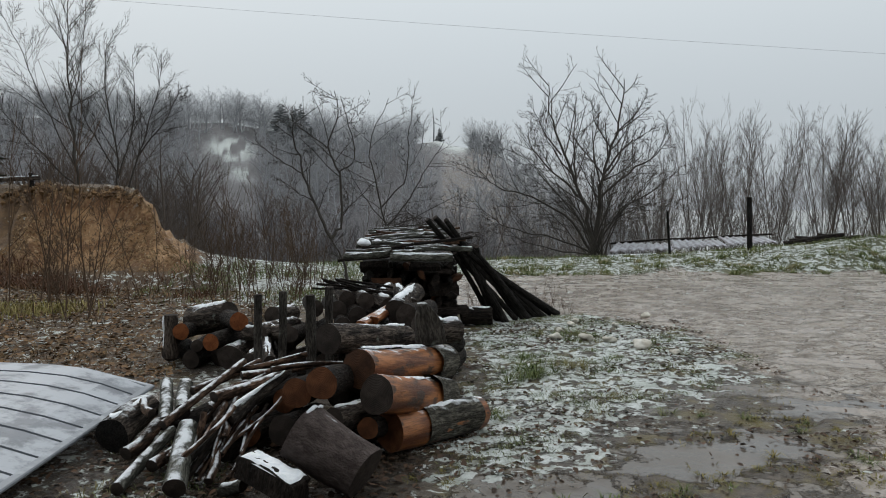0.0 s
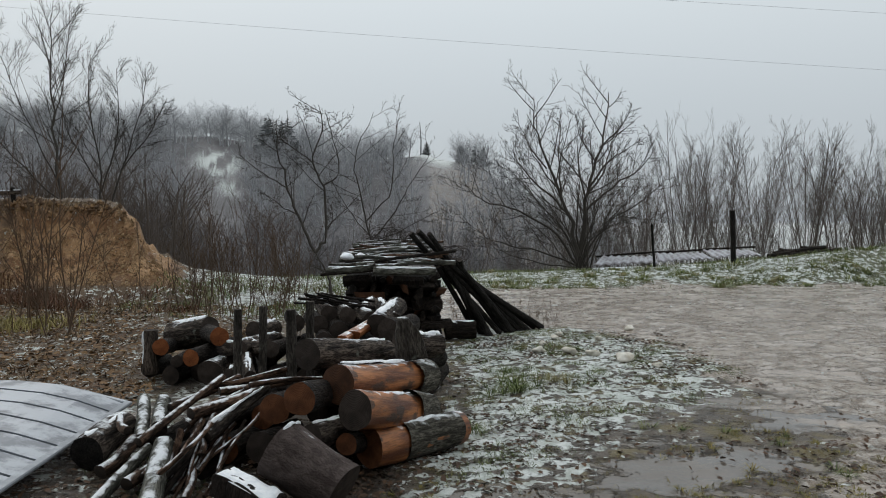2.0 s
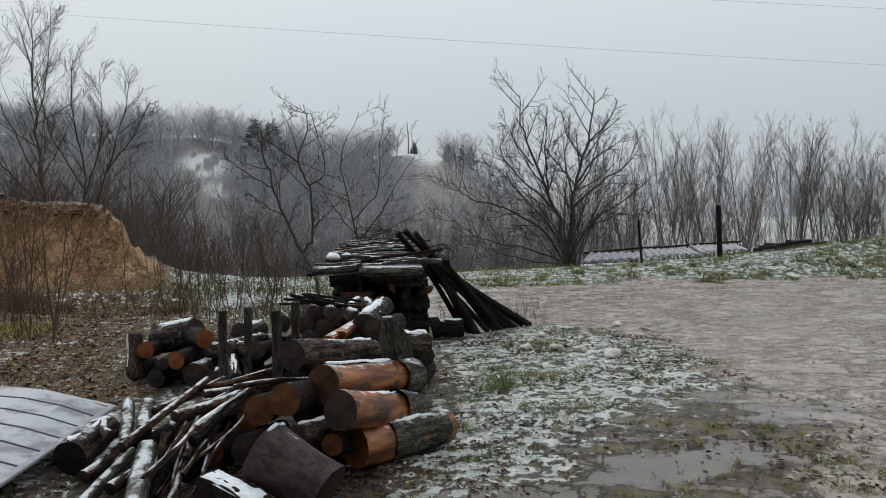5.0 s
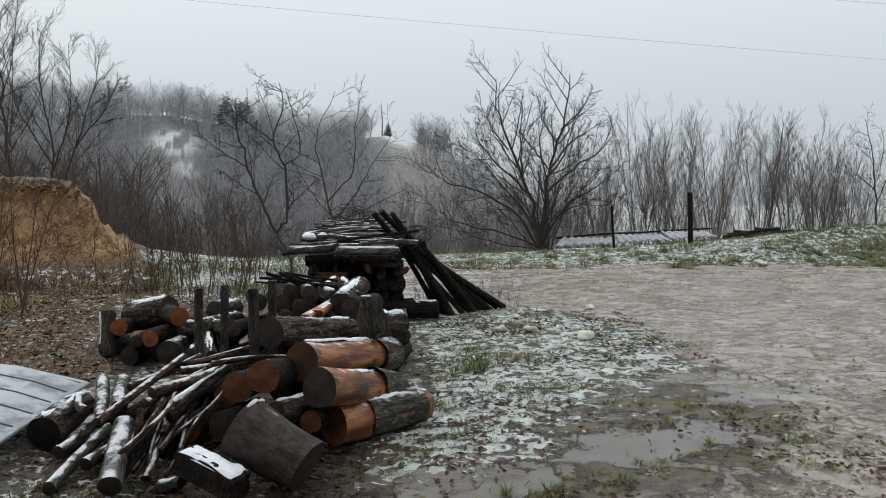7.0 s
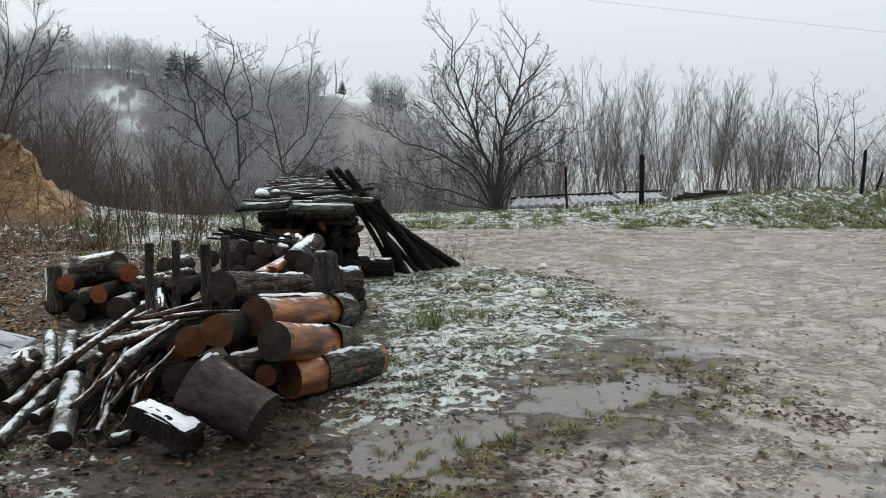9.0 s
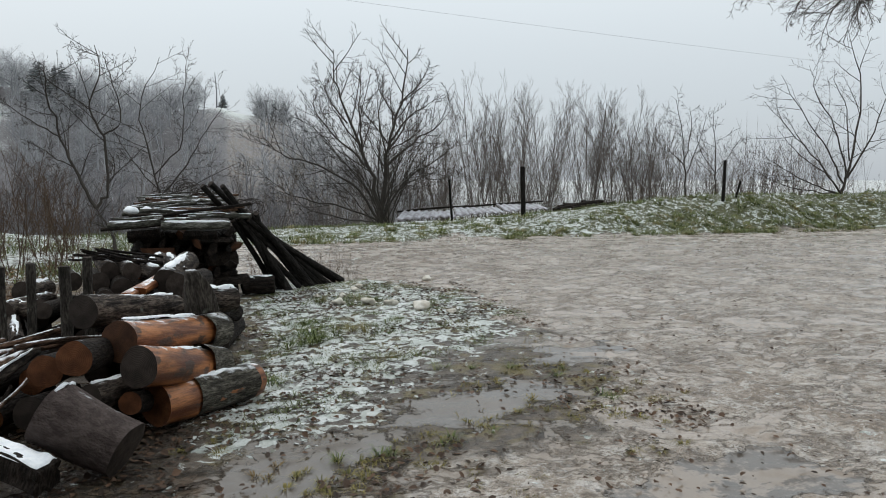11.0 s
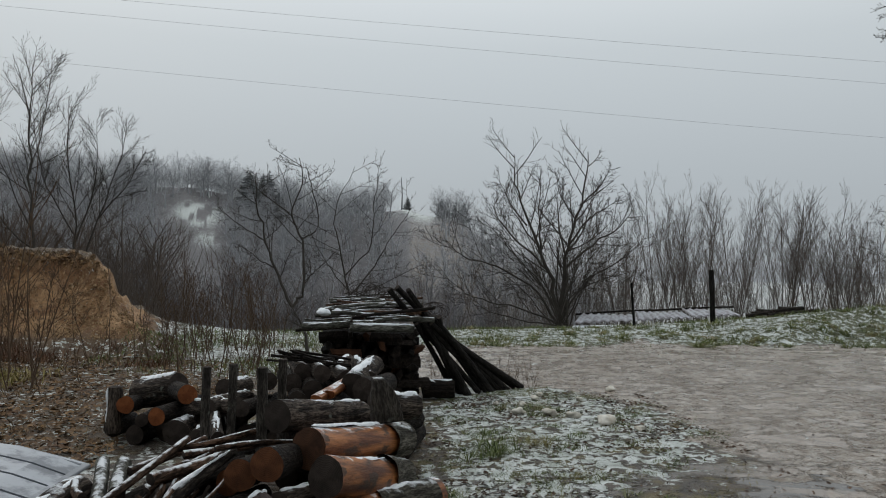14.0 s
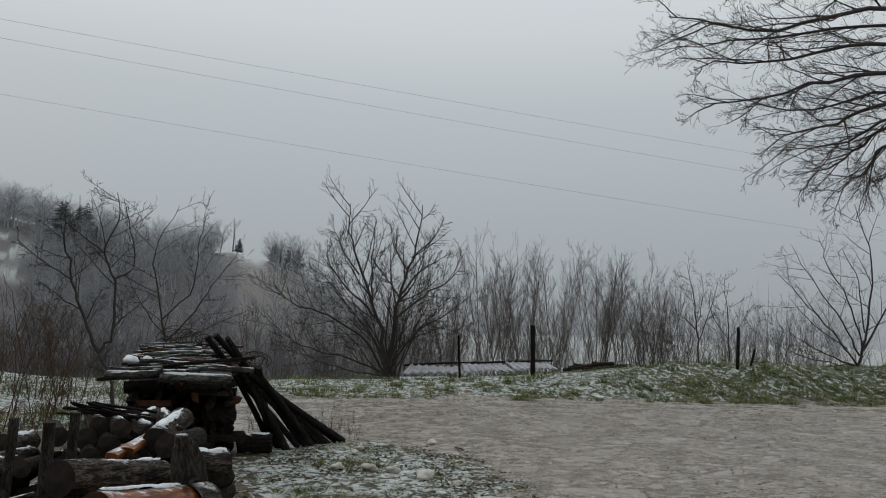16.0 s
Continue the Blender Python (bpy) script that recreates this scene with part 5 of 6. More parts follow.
w0 = at_walnut(5.05, 0.0)
g_w = np.random.default_rng(77)
walnut_shoots = []
for k in range(11):
    sx, sz, sy = g_w.uniform(-3.2, 2.9), g_w.uniform(2.4, 5.2), g_w.uniform(-1.4, 1.4)
    b0 = (w0[0] + g_w.uniform(-0.35, 0.35), w0[1] + g_w.uniform(-0.3, 0.3), 0.0)
    walnut_shoots.append(([b0, (b0[0] + 0.35 * sx, b0[1] + 0.4 * sy, 0.45 * sz), (b0[0] + sx, b0[1] + sy, sz)], g_w.uniform(0.02, 0.034)))
guided_tree("walnut_tree", w0, [
    ([w0, at_walnut(4.75, 1.8), at_walnut(4.1, 3.6), at_walnut(3.6, 5.2), at_walnut(3.45, 6.7)], 0.085),
    ([w0, at_walnut(5.2, 1.9), at_walnut(5.4, 3.4), at_walnut(5.9, 5.2), at_walnut(6.05, 6.85)], 0.095),
    ([at_walnut(4.6, 2.2), at_walnut(3.9, 3.0), at_walnut(3.1, 3.8), at_walnut(2.6, 4.65, -0.6)], 0.05),
    ([at_walnut(4.4, 2.8), at_walnut(4.35, 4.2), at_walnut(4.45, 5.7, 0.5)], 0.045),
    ([at_walnut(3.9, 3.9), at_walnut(3.35, 4.8, 0.3), at_walnut(2.95, 5.9, 0.5)], 0.035),
    ([at_walnut(4.3, 3.1), at_walnut(3.5, 4.1, -0.5), at_walnut(3.0, 5.1, -0.8)], 0.032),
    ([at_walnut(5.3, 2.6), at_walnut(4.9, 4.0, -0.5), at_walnut(5.0, 5.3, -0.9)], 0.036),
    ([at_walnut(5.6, 4.2), at_walnut(5.2, 5.1, 0.4), at_walnut(5.0, 6.2, 0.6)], 0.03),
    ([at_walnut(5.75, 4.7), at_walnut(6.35, 5.4, -0.3), at_walnut(6.75, 6.1, -0.4)], 0.03),
    ([at_walnut(5.3, 2.9), at_walnut(6.0, 3.7, 0.6), at_walnut(6.4, 5.0, 0.9), at_walnut(6.5, 5.7, 1.0)], 0.04),
    ([at_walnut(5.4, 3.2), at_walnut(6.1, 4.2), at_walnut(7.0, 4.9, -0.4)], 0.045),
    ([at_walnut(5.25, 2.2), at_walnut(6.2, 3.2), at_walnut(7.2, 3.9), at_walnut(7.9, 4.85, 0.5)], 0.05),
    ([w0, at_walnut(4.0, 1.6), at_walnut(2.6, 2.4), at_walnut(1.6, 2.7), at_walnut(0.95, 3.4, -0.5)], 0.05),
    ([w0, at_walnut(4.0, 0.55), at_walnut(2.6, 0.9), at_walnut(1.6, 1.4), at_walnut(0.75, 2.3, -0.8)], 0.04),
    ([w0, at_walnut(5.9, 1.6), at_walnut(7.2, 2.6), at_walnut(8.2, 3.5, 0.3)], 0.045),
    ([w0, at_walnut(5.0, 1.8), at_walnut(5.05, 3.2), at_walnut(5.15, 4.6, 0.6)], 0.04),
    ([w0, at_walnut(3.5, 0.25, -0.8), at_walnut(2.2, 0.7, -1.2), at_walnut(1.7, 1.2, -1.4)], 0.03),
    ([w0, at_walnut(5.6, 1.5, 0.5), at_walnut(6.0, 3.0, 0.8), at_walnut(6.2, 4.2, 1.0)], 0.035),
    ([w0, at_walnut(4.6, 1.4, 0.7), at_walnut(3.6, 2.8, 1.0), at_walnut(3.0, 3.6, 1.2)], 0.035),
    ([w0, at_walnut(5.4, 1.2, -0.5), at_walnut(6.6, 1.9, -0.8), at_walnut(7.6, 2.2, -1.0)], 0.03),
] + walnut_shoots, WALNUT, 3, "bare spreading walnut tree with many stems", M_TREE, 0.95, 0.0066)

FRUIT = [(9, 0.38, 56, 0.0, 0.16, 5), (5, 0.42, 50, 0.02, 0.18, 4), (3, 0.42, 46, 0.04, 0.18, 3), (0, 0, 0, 0.04, 0.14, 3)]


def at_fruit(px, pz, dy=0.0):
    """Across and up from the fork of the fruit tree."""
    return (-2.16 + px, 14.0 + dy, 1.03 + pz)


guided_tree("fruit_tree", (-1.84, 14.0, 0.0), [
    ([(-1.82, 14.0, -0.1), (-1.92, 14.0, 0.5), at_fruit(0, 0)], 0.062),
    ([at_fruit(0, 0), at_fruit(-0.28, 0.55), at_fruit(-0.5, 1.2), at_fruit(-0.66, 1.85), at_fruit(-0.7, 2.45)], 0.045),
    ([at_fruit(0, 0), at_fruit(0.2, 0.35), at_fruit(0.16, 1.2), at_fruit(-0.06, 1.68), at_fruit(0.14, 2.3), at_fruit(0.08, 2.75)], 0.045),
    ([at_fruit(-0.5, 1.2), at_fruit(-0.9, 1.45, -0.3), at_fruit(-1.3, 1.8, -0.4)], 0.02),
    ([at_fruit(-0.33, 0.7), at_fruit(-0.7, 0.9, 0.2), at_fruit(-1.05, 1.15, 0.3)], 0.018),
    ([at_fruit(0.16, 1.25), at_fruit(0.45, 1.5), at_fruit(0.3, 2.3), at_fruit(0.2, 2.65)], 0.022),
    ([at_fruit(-0.06, 1.68), at_fruit(-0.45, 2.0), at_fruit(-0.8, 2.25)], 0.016),
    ([at_fruit(0.2, 0.4), at_fruit(0.32, 0.6), at_fruit(0.3, 0.9)], 0.016),
], FRUIT, 8, "bare crooked fruit tree with a forked trunk", M_TREE)

guided_tree("fruit_tree", (-1.35, 17.2, -0.1), [
    ([(-1.35, 17.2, -0.2), (-1.45, 17.2, 1.2), (-1.6, 17.2, 2.2), (-1.75, 17.2, 3.0), (-1.3, 17.2, 4.1)], 0.04),
    ([(-1.42, 17.2, 1.1), (-0.95, 17.2, 1.7), (-0.5, 17.2, 2.4), (0.0, 17.3, 3.2)], 0.03),
    ([(-1.5, 17.2, 1.6), (-0.9, 17.2, 2.4), (-0.85, 17.2, 3.2), (-0.78, 17.2, 3.95)], 0.025),
    ([(-1.42, 17.2, 1.1), (-0.7, 17.3, 1.4), (0.3, 17.4, 1.9)], 0.02),
    ([(-1.42, 17.2, 1.3), (-1.9, 17.1, 1.9), (-2.3, 17.0, 2.7)], 0.02),
], FRUIT, 18, "thin bare fruit tree at the edge of the slope", M_TREE)

TALL = [(24, 0.32, 38, 0.03, 0.04, 5), (8, 0.42, 32, 0.02, 0.05, 4), (3, 0.48, 30, 0.02, 0.06, 3), (0, 0, 0, 0.02, 0.06, 3)]
guided_tree("ash_tree", (-9.1, 18.6, 1.6), [
    ([(-9.1, 18.6, 1.5), (-9.2, 18.6, 3.4), (-9.3, 18.6, 5.2), (-9.25, 18.6, 6.7)], 0.06),
    ([(-9.15, 18.6, 2.6), (-9.8, 18.6, 3.9), (-10.4, 18.6, 5.4), (-10.9, 18.6, 6.4)], 0.026),
    ([(-9.25, 18.6, 4.0), (-8.95, 18.6, 5.3), (-8.8, 18.6, 6.7)], 0.024),
    ([(-9.15, 18.6, 2.2), (-10.2, 18.5, 3.2), (-11.0, 18.4, 4.2)], 0.03),
], TALL, 21, "tall bare ash tree behind the sand bank", M_TREE, 0.68, 0.0034)
guided_tree("ash_tree", (-8.5, 19.6, 1.6), [
    ([(-8.5, 19.6, 1.5), (-8.6, 19.6, 3.2), (-8.8, 19.6, 4.6), (-8.75, 19.6, 5.9)], 0.042),
    ([(-8.5, 19.6, 1.6), (-8.0, 19.6, 3.0), (-7.6, 19.6, 4.2), (-7.35, 19.6, 5.3)], 0.038),
    ([(-8.0, 19.6, 3.0), (-7.3, 19.6, 3.9), (-6.9, 19.6, 4.7)], 0.03),
    ([(-8.55, 19.6, 2.4), (-8.1, 19.6, 3.9), (-8.1, 19.6, 5.6)], 0.035),
    ([(-8.6, 19.6, 2.6), (-9.3, 19.6, 3.8), (-9.6, 19.6, 5.0)], 0.03),
], TALL, 23, "bare ash tree with upswept limbs behind the sand bank", M_TREE, 0.68, 0.0034)

# row of upright saplings beyond the verge
SAPLING = [(15, 0.32, 30, 0.0, 0.03, 5), (6, 0.46, 30, 0.04, 0.05, 3), (4, 0.5, 26, 0.05, 0.07, 3), (0, 0, 0, 0.04, 0.06, 3)]
clumps = [wild_tree("sapling_clump", 5.0, 5 + k % 3, SAPLING, 40 + k, "clump of slender bare upright saplings", M_TREE_WARM, 0.24, 0.024, 0.16) for k in range(3)]
row = [(8.6, 30, 4.2), (9.9, 29.5, 5.3), (10.9, 30.5, 5.3), (11.9, 30, 5.1), (13.2, 30, 5.0), (14.9, 29.5, 5.6), (15.6, 30.5, 5.2), (16.5, 30, 5.1), (17.6, 30, 4.7), (12.5, 33, 4.6), (14.2, 33, 4.6),
       (18.8, 31, 4.4), (19.6, 33, 4.4), (7.6, 32, 4.2), (9.2, 33, 4.6), (21.5, 34, 4.2), (6.4, 33, 4.0)]
for k, (x, y, h) in enumerate(row):
    src = clumps[k % 3]
    m = pose(x, y, float(land(x, y)) + 0.0, 0, 0, 77 * k)
    h2 = (h - 0.15 - float(land(x, y))) / 5.0
    c = src if k < 3 else copy_thing(src, m)
    c.matrix_basis = m @ Matrix.Diagonal((0.95, 0.95, h2, 1))
    tagged(c, group="row of saplings beyond the verge")

guided_tree("young_fruit_tree", (14.3, 21.2, 0.8), [
    ([(14.3, 21.2, 0.7), (14.25, 21.2, 1.9), (14.1, 21.2, 3.0), (13.85, 21.2, 4.0)], 0.045),
    ([(14.27, 21.2, 1.6), (14.7, 21.2, 2.6), (15.0, 21.2, 3.6)], 0.025),
    ([(14.25, 21.2, 1.9), (13.6, 21.2, 2.4), (13.0, 21.2, 2.6)], 0.02),
    ([(14.25, 21.2, 2.2), (14.45, 21.2, 3.0), (14.35, 21.2, 3.8)], 0.02),
], FRUIT, 31, "young bare fruit tree on the verge", M_TREE)
guided_tree("young_fruit_tree", (15.7, 21.6, 0.8), [
    ([(15.7, 21.6, 0.7), (15.65, 21.6, 1.8), (15.6, 21.6, 2.7), (15.5, 21.6, 3.75)], 0.04),
    ([(15.65, 21.6, 1.6), (16.2, 21.6, 2.3), (16.7, 21.6, 2.9)], 0.02),
    ([(15.65, 21.6, 1.7), (15.1, 21.6, 2.4), (14.9, 21.6, 3.1)], 0.02),
], FRUIT, 33, "young bare fruit tree on the verge", M_TREE)
guided_tree("cherry_tree", (20.10, 20.80, 0.80), [
    ([(20.10, 20.80, 0.80), (20.35, 20.80, 1.89), (20.70, 20.80, 4.38), (20.05, 20.80, 6.43)], 0.055),
    ([(20.10, 20.80, 0.94), (19.32, 20.80, 1.85), (18.15, 20.80, 2.83), (16.85, 20.80, 4.00)], 0.038),
    ([(20.15, 20.80, 1.32), (19.45, 20.80, 2.42), (18.34, 20.80, 3.67), (17.48, 20.80, 4.86)], 0.034),
    ([(20.10, 20.80, 0.91), (18.86, 20.80, 1.32), (17.87, 20.80, 1.71), (16.96, 20.80, 2.21)], 0.030),
    ([(20.26, 20.80, 1.70), (19.69, 20.80, 3.18), (18.92, 20.80, 4.27), (18.55, 20.80, 5.20)], 0.030),
    ([(20.30, 20.80, 1.51), (21.32, 20.80, 3.07), (22.10, 20.80, 5.05)], 0.040),
    ([(20.12, 20.80, 0.94), (18.52, 20.80, 1.09), (17.32, 20.80, 1.46), (16.57, 20.80, 1.76)], 0.022),
    ([(20.36, 20.80, 2.08), (20.12, 20.80, 3.77), (19.50, 20.80, 4.88)], 0.026),
    ([(19.66, 20.80, 1.53), (18.32, 20.80, 2.28), (17.45, 20.80, 3.07)], 0.022),
], FRUIT, 35, "bare spreading cherry tree on the verge", M_TREE, 1.0)

# overhanging boughs of a tree beside the track
OAK = [(14, 0.20, 32, -0.03, 0.16, 5), (7, 0.45, 36, -0.01, 0.18, 4), (4, 0.5, 38, 0.02, 0.2, 3), (2, 0.5, 38, 0.03, 0.2, 3), (0, 0, 0, 0.03, 0.15, 3)]


guided_tree("oak_tree", (12.6, 9.6, 0.0), [
    ([(12.6, 9.6, -0.3), (12.7, 9.6, 3.0), (12.5, 9.6, 6.0), (12.3, 9.6, 9.5)], 0.26),
    ([(12.55, 9.6, 7.09), (9.50, 9.00, 6.84), (7.32, 9.00, 6.21), (5.56, 9.00, 6.07)], 0.060),
    ([(12.55, 9.6, 6.95), (9.80, 9.30, 6.70), (7.65, 9.30, 6.18), (5.87, 9.30, 5.80)], 0.045),
    ([(12.55, 9.6, 6.38), (9.27, 8.80, 6.13), (7.44, 8.80, 5.67), (5.83, 8.80, 5.27)], 0.050),
    ([(12.55, 9.6, 6.11), (9.57, 9.10, 5.86), (7.97, 9.10, 5.38), (6.20, 9.10, 4.93)], 0.060),
    ([(12.55, 9.6, 5.95), (9.98, 9.50, 5.70), (8.40, 9.50, 5.25), (6.69, 9.50, 5.18)], 0.040),
    ([(12.55, 9.6, 5.64), (9.66, 9.20, 5.39), (8.54, 9.20, 4.93), (7.37, 9.20, 4.63)], 0.055),
    ([(12.55, 9.6, 5.30), (9.34, 8.90, 5.05), (8.47, 8.90, 4.55), (7.23, 8.90, 4.32)], 0.040),
    ([(12.55, 9.6, 5.30), (9.75, 9.30, 5.05), (8.93, 9.30, 4.59), (8.07, 9.30, 4.02)], 0.050),
    ([(12.55, 9.6, 4.95), (9.43, 9.00, 4.70), (8.95, 9.00, 4.24), (8.35, 9.00, 3.83)], 0.045),
    ([(12.55, 9.6, 5.01), (10.20, 9.40, 4.76), (9.77, 9.40, 4.38), (9.48, 9.40, 4.19)], 0.035),
    ([(12.55, 9.6, 7.74), (9.72, 9.20, 7.49), (8.17, 9.20, 7.02), (6.81, 9.20, 6.88)], 0.060),
], OAK, 51, "bare oak with drooping twigs over the track", M_TREE, 0.85, 0.0029)


# ---- shrubs and stalks ----
def stalks(name, spots, label, mat, seed, hmin, hmax, r=0.006, twigs=5, lean=0.14):
    g = np.random.default_rng(seed)
    tb = Tubes()
    for x, y in spots:
        z = float(land(x, y))
        h = g.uniform(hmin, hmax)
        d = np.array([g.normal() * lean, g.normal() * lean, 1.0])
        p = [np.array([x, y, z - 0.05])]
        for k in range(5):
            d = d + 0.10 * rand_unit(g)
            p.append(p[-1] + d / np.linalg.norm(d) * h / 5)
        tb.add(p, np.linspace(r, r * 0.35, 6), 4)
        for k in range(twigs):
            i = int(g.integers(1, 5))
            e = d / np.linalg.norm(d) + 0.7 * rand_unit(g)
            e[2] = abs(e[2])
            q = p[i] + (p[i + 1] - p[i]) * g.uniform()
            l = h * g.uniform(0.12, 0.32)
            tb.add([q, q + e * l * 0.5, q + e * l + np.array([0, 0, l * 0.2])], (r * 0.5, r * 0.4, r * 0.25), 3)
    return tagged(new(name, tb.mesh(name, mat)), label, "shrubs", kind="stuff")


def scatter(n, x0, x1, y0, y1, seed, keep=None):
    g = np.random.default_rng(seed)
    x, y = g.uniform(x0, x1, n), g.uniform(y0, y1, n)
    if keep is not None:
        k = keep(x, y)
        x, y = x[k], y[k]
    return list(zip(x, y))


stalks("bank_stalks", scatter(34, -8.6, -3.4, 9.0, 14.0, 1), "thin brown bare stalks before the sand bank", M_SHRUB, 2, 0.6, 1.7, 0.006, 6)
stalks("bank_stalks", scatter(8, -6.9, -4.6, 9.5, 12.0, 3), "taller bare saplings before the sand bank", M_SHRUB, 4, 1.8, 2.9, 0.012, 12, 0.08)
stalks("slope_shrubs", scatter(30, -5.4, -2.4, 12.0, 17.0, 5), "brown bare shrubs at the edge of the slope", M_SHRUB, 6, 0.6, 2.2, 0.008, 8)
stalks("slope_shrubs", scatter(260, -15, 2, 21.5, 28, 7), "dense bare shrubs on the falling slope", M_THICKET, 8, 1.2, 2.8, 0.010, 12)
stalks("verge_shrubs", scatter(900, 2.5, 27, 25.5, 34, 9), "brown bare undergrowth below the saplings", M_TREE_WARM, 10, 1.1, 2.9, 0.009, 11, 0.22)
stalks("verge_shrubs", scatter(70, 11.5, 24, 20.4, 23, 11), "low bare twigs on the verge", M_SHRUB, 12, 0.25, 0.8, 0.005, 8, 0.3)
stalks("weed_stalks", scatter(70, 0.35, 1.9, 11.0, 12.6, 13), "dry weed stalks beside the leaning poles", M_SHRUB, 14, 0.15, 0.5, 0.0035, 5, 0.25)
stalks("weed_stalks", scatter(26, -3.0, -1.4, 8.6, 11.5, 15), "dry weed stalks behind the low stack", M_SHRUB, 16, 0.4, 1.1, 0.005, 6)


SHRUB = [(12, 0.34, 36, 0.05, 0.08, 4), (6, 0.45, 38, 0.05, 0.10, 3), (3, 0.5, 36, 0.04, 0.10, 3), (0, 0, 0, 0.03, 0.1, 3)]
for k, (x, y, h, stems) in enumerate([(-5.1, 10.2, 2.1, 3), (-4.25, 13.0, 1.3, 3), (-6.2, 11.6, 1.5, 3), (-3.9, 14.2, 1.9, 3), (-3.3, 13.4, 1.7, 3), (-2.75, 14.6, 1.8, 3), (-3.6, 16.4, 2.3, 5), (-2.6, 12.6, 1.1, 4)]):
    ob = wild_tree("shrub", h, stems, SHRUB, 150 + k, "bare brown shrub with fine upright twigs", M_SHRUB, 0.25, 0.011, 0.08, "shrub")
    ob.matrix_basis = pose(x, y, float(land(x, y)))
    tagged(ob, group="shrubs before the bank and slope")


# ---- woods on the valley sides ----
def bare_variant(seed, spec, height, r):
    g = np.random.default_rng(seed)
    tb = Tubes()
    sprout(tb, g, (0, 0, -0.3), (g.normal() * 0.08, g.normal() * 0.08, 1), height, r, 0, spec)
    return tb.arrays()


def plant(name, variants, spots, sizes, mat, label, seed):
    g = np.random.default_rng(seed)
    vs, fs, n = [], [], 0
    for (x, y), s in zip(spots, sizes):
        v, f = variants[int(g.integers(len(variants)))]
        a = g.uniform(0, 6.283)
        c, d = math.cos(a), math.sin(a)
        w = np.stack([v[:, 0] * c - v[:, 1] * d, v[:, 0] * d + v[:, 1] * c, v[:, 2]], -1) * s
        vs.append(w + np.array([x, y, float(land(x, y))]))
        fs.append(f + n)
        n += len(v)
    return tagged(new(name, big_mesh(name, np.concatenate(vs), np.concatenate(fs), mat)), label, "woods", kind="stuff")


def polar(n, az0, az1, r0, r1, seed):
    g = np.random.default_rng(seed)
    a, r = np.radians(g.uniform(az0, az1, n)), np.sqrt(g.uniform(r0 ** 2, r1 ** 2, n))
    return list(zip(np.sin(a) * r, np.cos(a) * r)), g


FAR = [(11, 0.62, 56, 0.06, 0.14, 4), (7, 0.52, 50, 0.05, 0.18, 3), (5, 0.5, 46, 0.03, 0.15, 3), (0, 0, 0, 0.05, 0.1, 3)]
MID = [(13, 0.40, 42, 0.06, 0.11, 4), (7, 0.48, 42, 0.07, 0.14, 3), (3, 0.5, 34, 0.05, 0.12, 3), (0, 0, 0, 0.05, 0.1, 3)]
far_kinds = [bare_variant(60 + k, FAR, 6.0, 0.17) for k in range(4)]
mid_kinds = [bare_variant(70 + k, MID, 6.5, 0.09) for k in range(4)]
spots, g_far = polar(620, -34, 15, 95, 172, 1)


def open_ground(p):
    az, r = math.degrees(math.atan2(*p)), math.hypot(*p)
    return (abs(az + 15.7) < 1.9 and 122 < r < 166) or (abs(az - 0.4) < 1.6 and r > 140)


spots = [p for p in spots if not open_ground(p)]
# one wood in two tones: the higher part carries more painted haze
plant("far_woods", far_kinds, [p for p in spots if math.hypot(*p) < 132], g_far.uniform(0.75, 1.3, len(spots)), M_WOODS_HAZED, "bare misty woods on the far valley side", 2)
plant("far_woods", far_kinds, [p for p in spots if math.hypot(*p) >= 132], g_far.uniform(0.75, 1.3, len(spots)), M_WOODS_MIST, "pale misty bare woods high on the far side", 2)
spots, g_far = polar(230, -36, -5, 170, 196, 3)
spots += polar(36, -5.5, -2.2, 172, 192, 4)[0] + polar(14, 1.8, 6.5, 176, 192, 5)[0]
spots = [p for p in spots if not (abs(math.degrees(math.atan2(*p)) + 15.7) < 1.9 and math.hypot(*p) < 168)]
low, g_low = polar(330, -36, -4, 168, 198, 21)
low = [p for p in low if not open_ground(p)]
plant("frosted_ridge_scrub", far_kinds, low, g_low.uniform(0.3, 0.6, len(low)), M_WOODS_FROST_HAZE, "frosted bare scrub along the misty ridge", 22)
plant("frosted_ridge_woods", far_kinds, spots, g_far.uniform(0.75, 1.2, len(spots)), M_WOODS_FROST_HAZE, "frosted bare trees along the misty ridge", 6)


def below_sight(p, reach):
    """The size at which a tree on this spot stays under a sight line that rises to the west."""
    x, y = p
    az = math.degrees(math.atan2(x, y))
    lift = np.interp(az, [-40, -20, -12, -4, 6], [0.085, 0.055, 0.012, -0.022, -0.035])
    return max(0.0, 1.6 + math.hypot(x, y) * lift - float(land(x, y))) / reach


spots, g_mid = polar(520, -42, 9, 36, 92, 7)
sizes = [min(1.4, below_sight(p, 6.8)) * u for p, u in zip(spots, g_mid.uniform(0.75, 1.0, len(spots)))]
plant("near_slope_woods", mid_kinds, [p for p, s in zip(spots, sizes) if s > 0.3], [s for s in sizes if s > 0.3], M_WOODS_LOW_HAZE, "dense bare misty woods in the valley", 8)
spots, g_mid = polar(130, -42, -17, 26, 45, 9)
sizes = [min(1.0, below_sight(p, 6.4)) * u for p, u in zip(spots, g_mid.uniform(0.7, 1.05, len(spots)))]
plant("near_slope_woods", mid_kinds, [p for p, s in zip(spots, sizes) if s > 0.3], [s for s in sizes if s > 0.3], M_THICKET, "dense bare brown thicket behind the sand bank", 10)


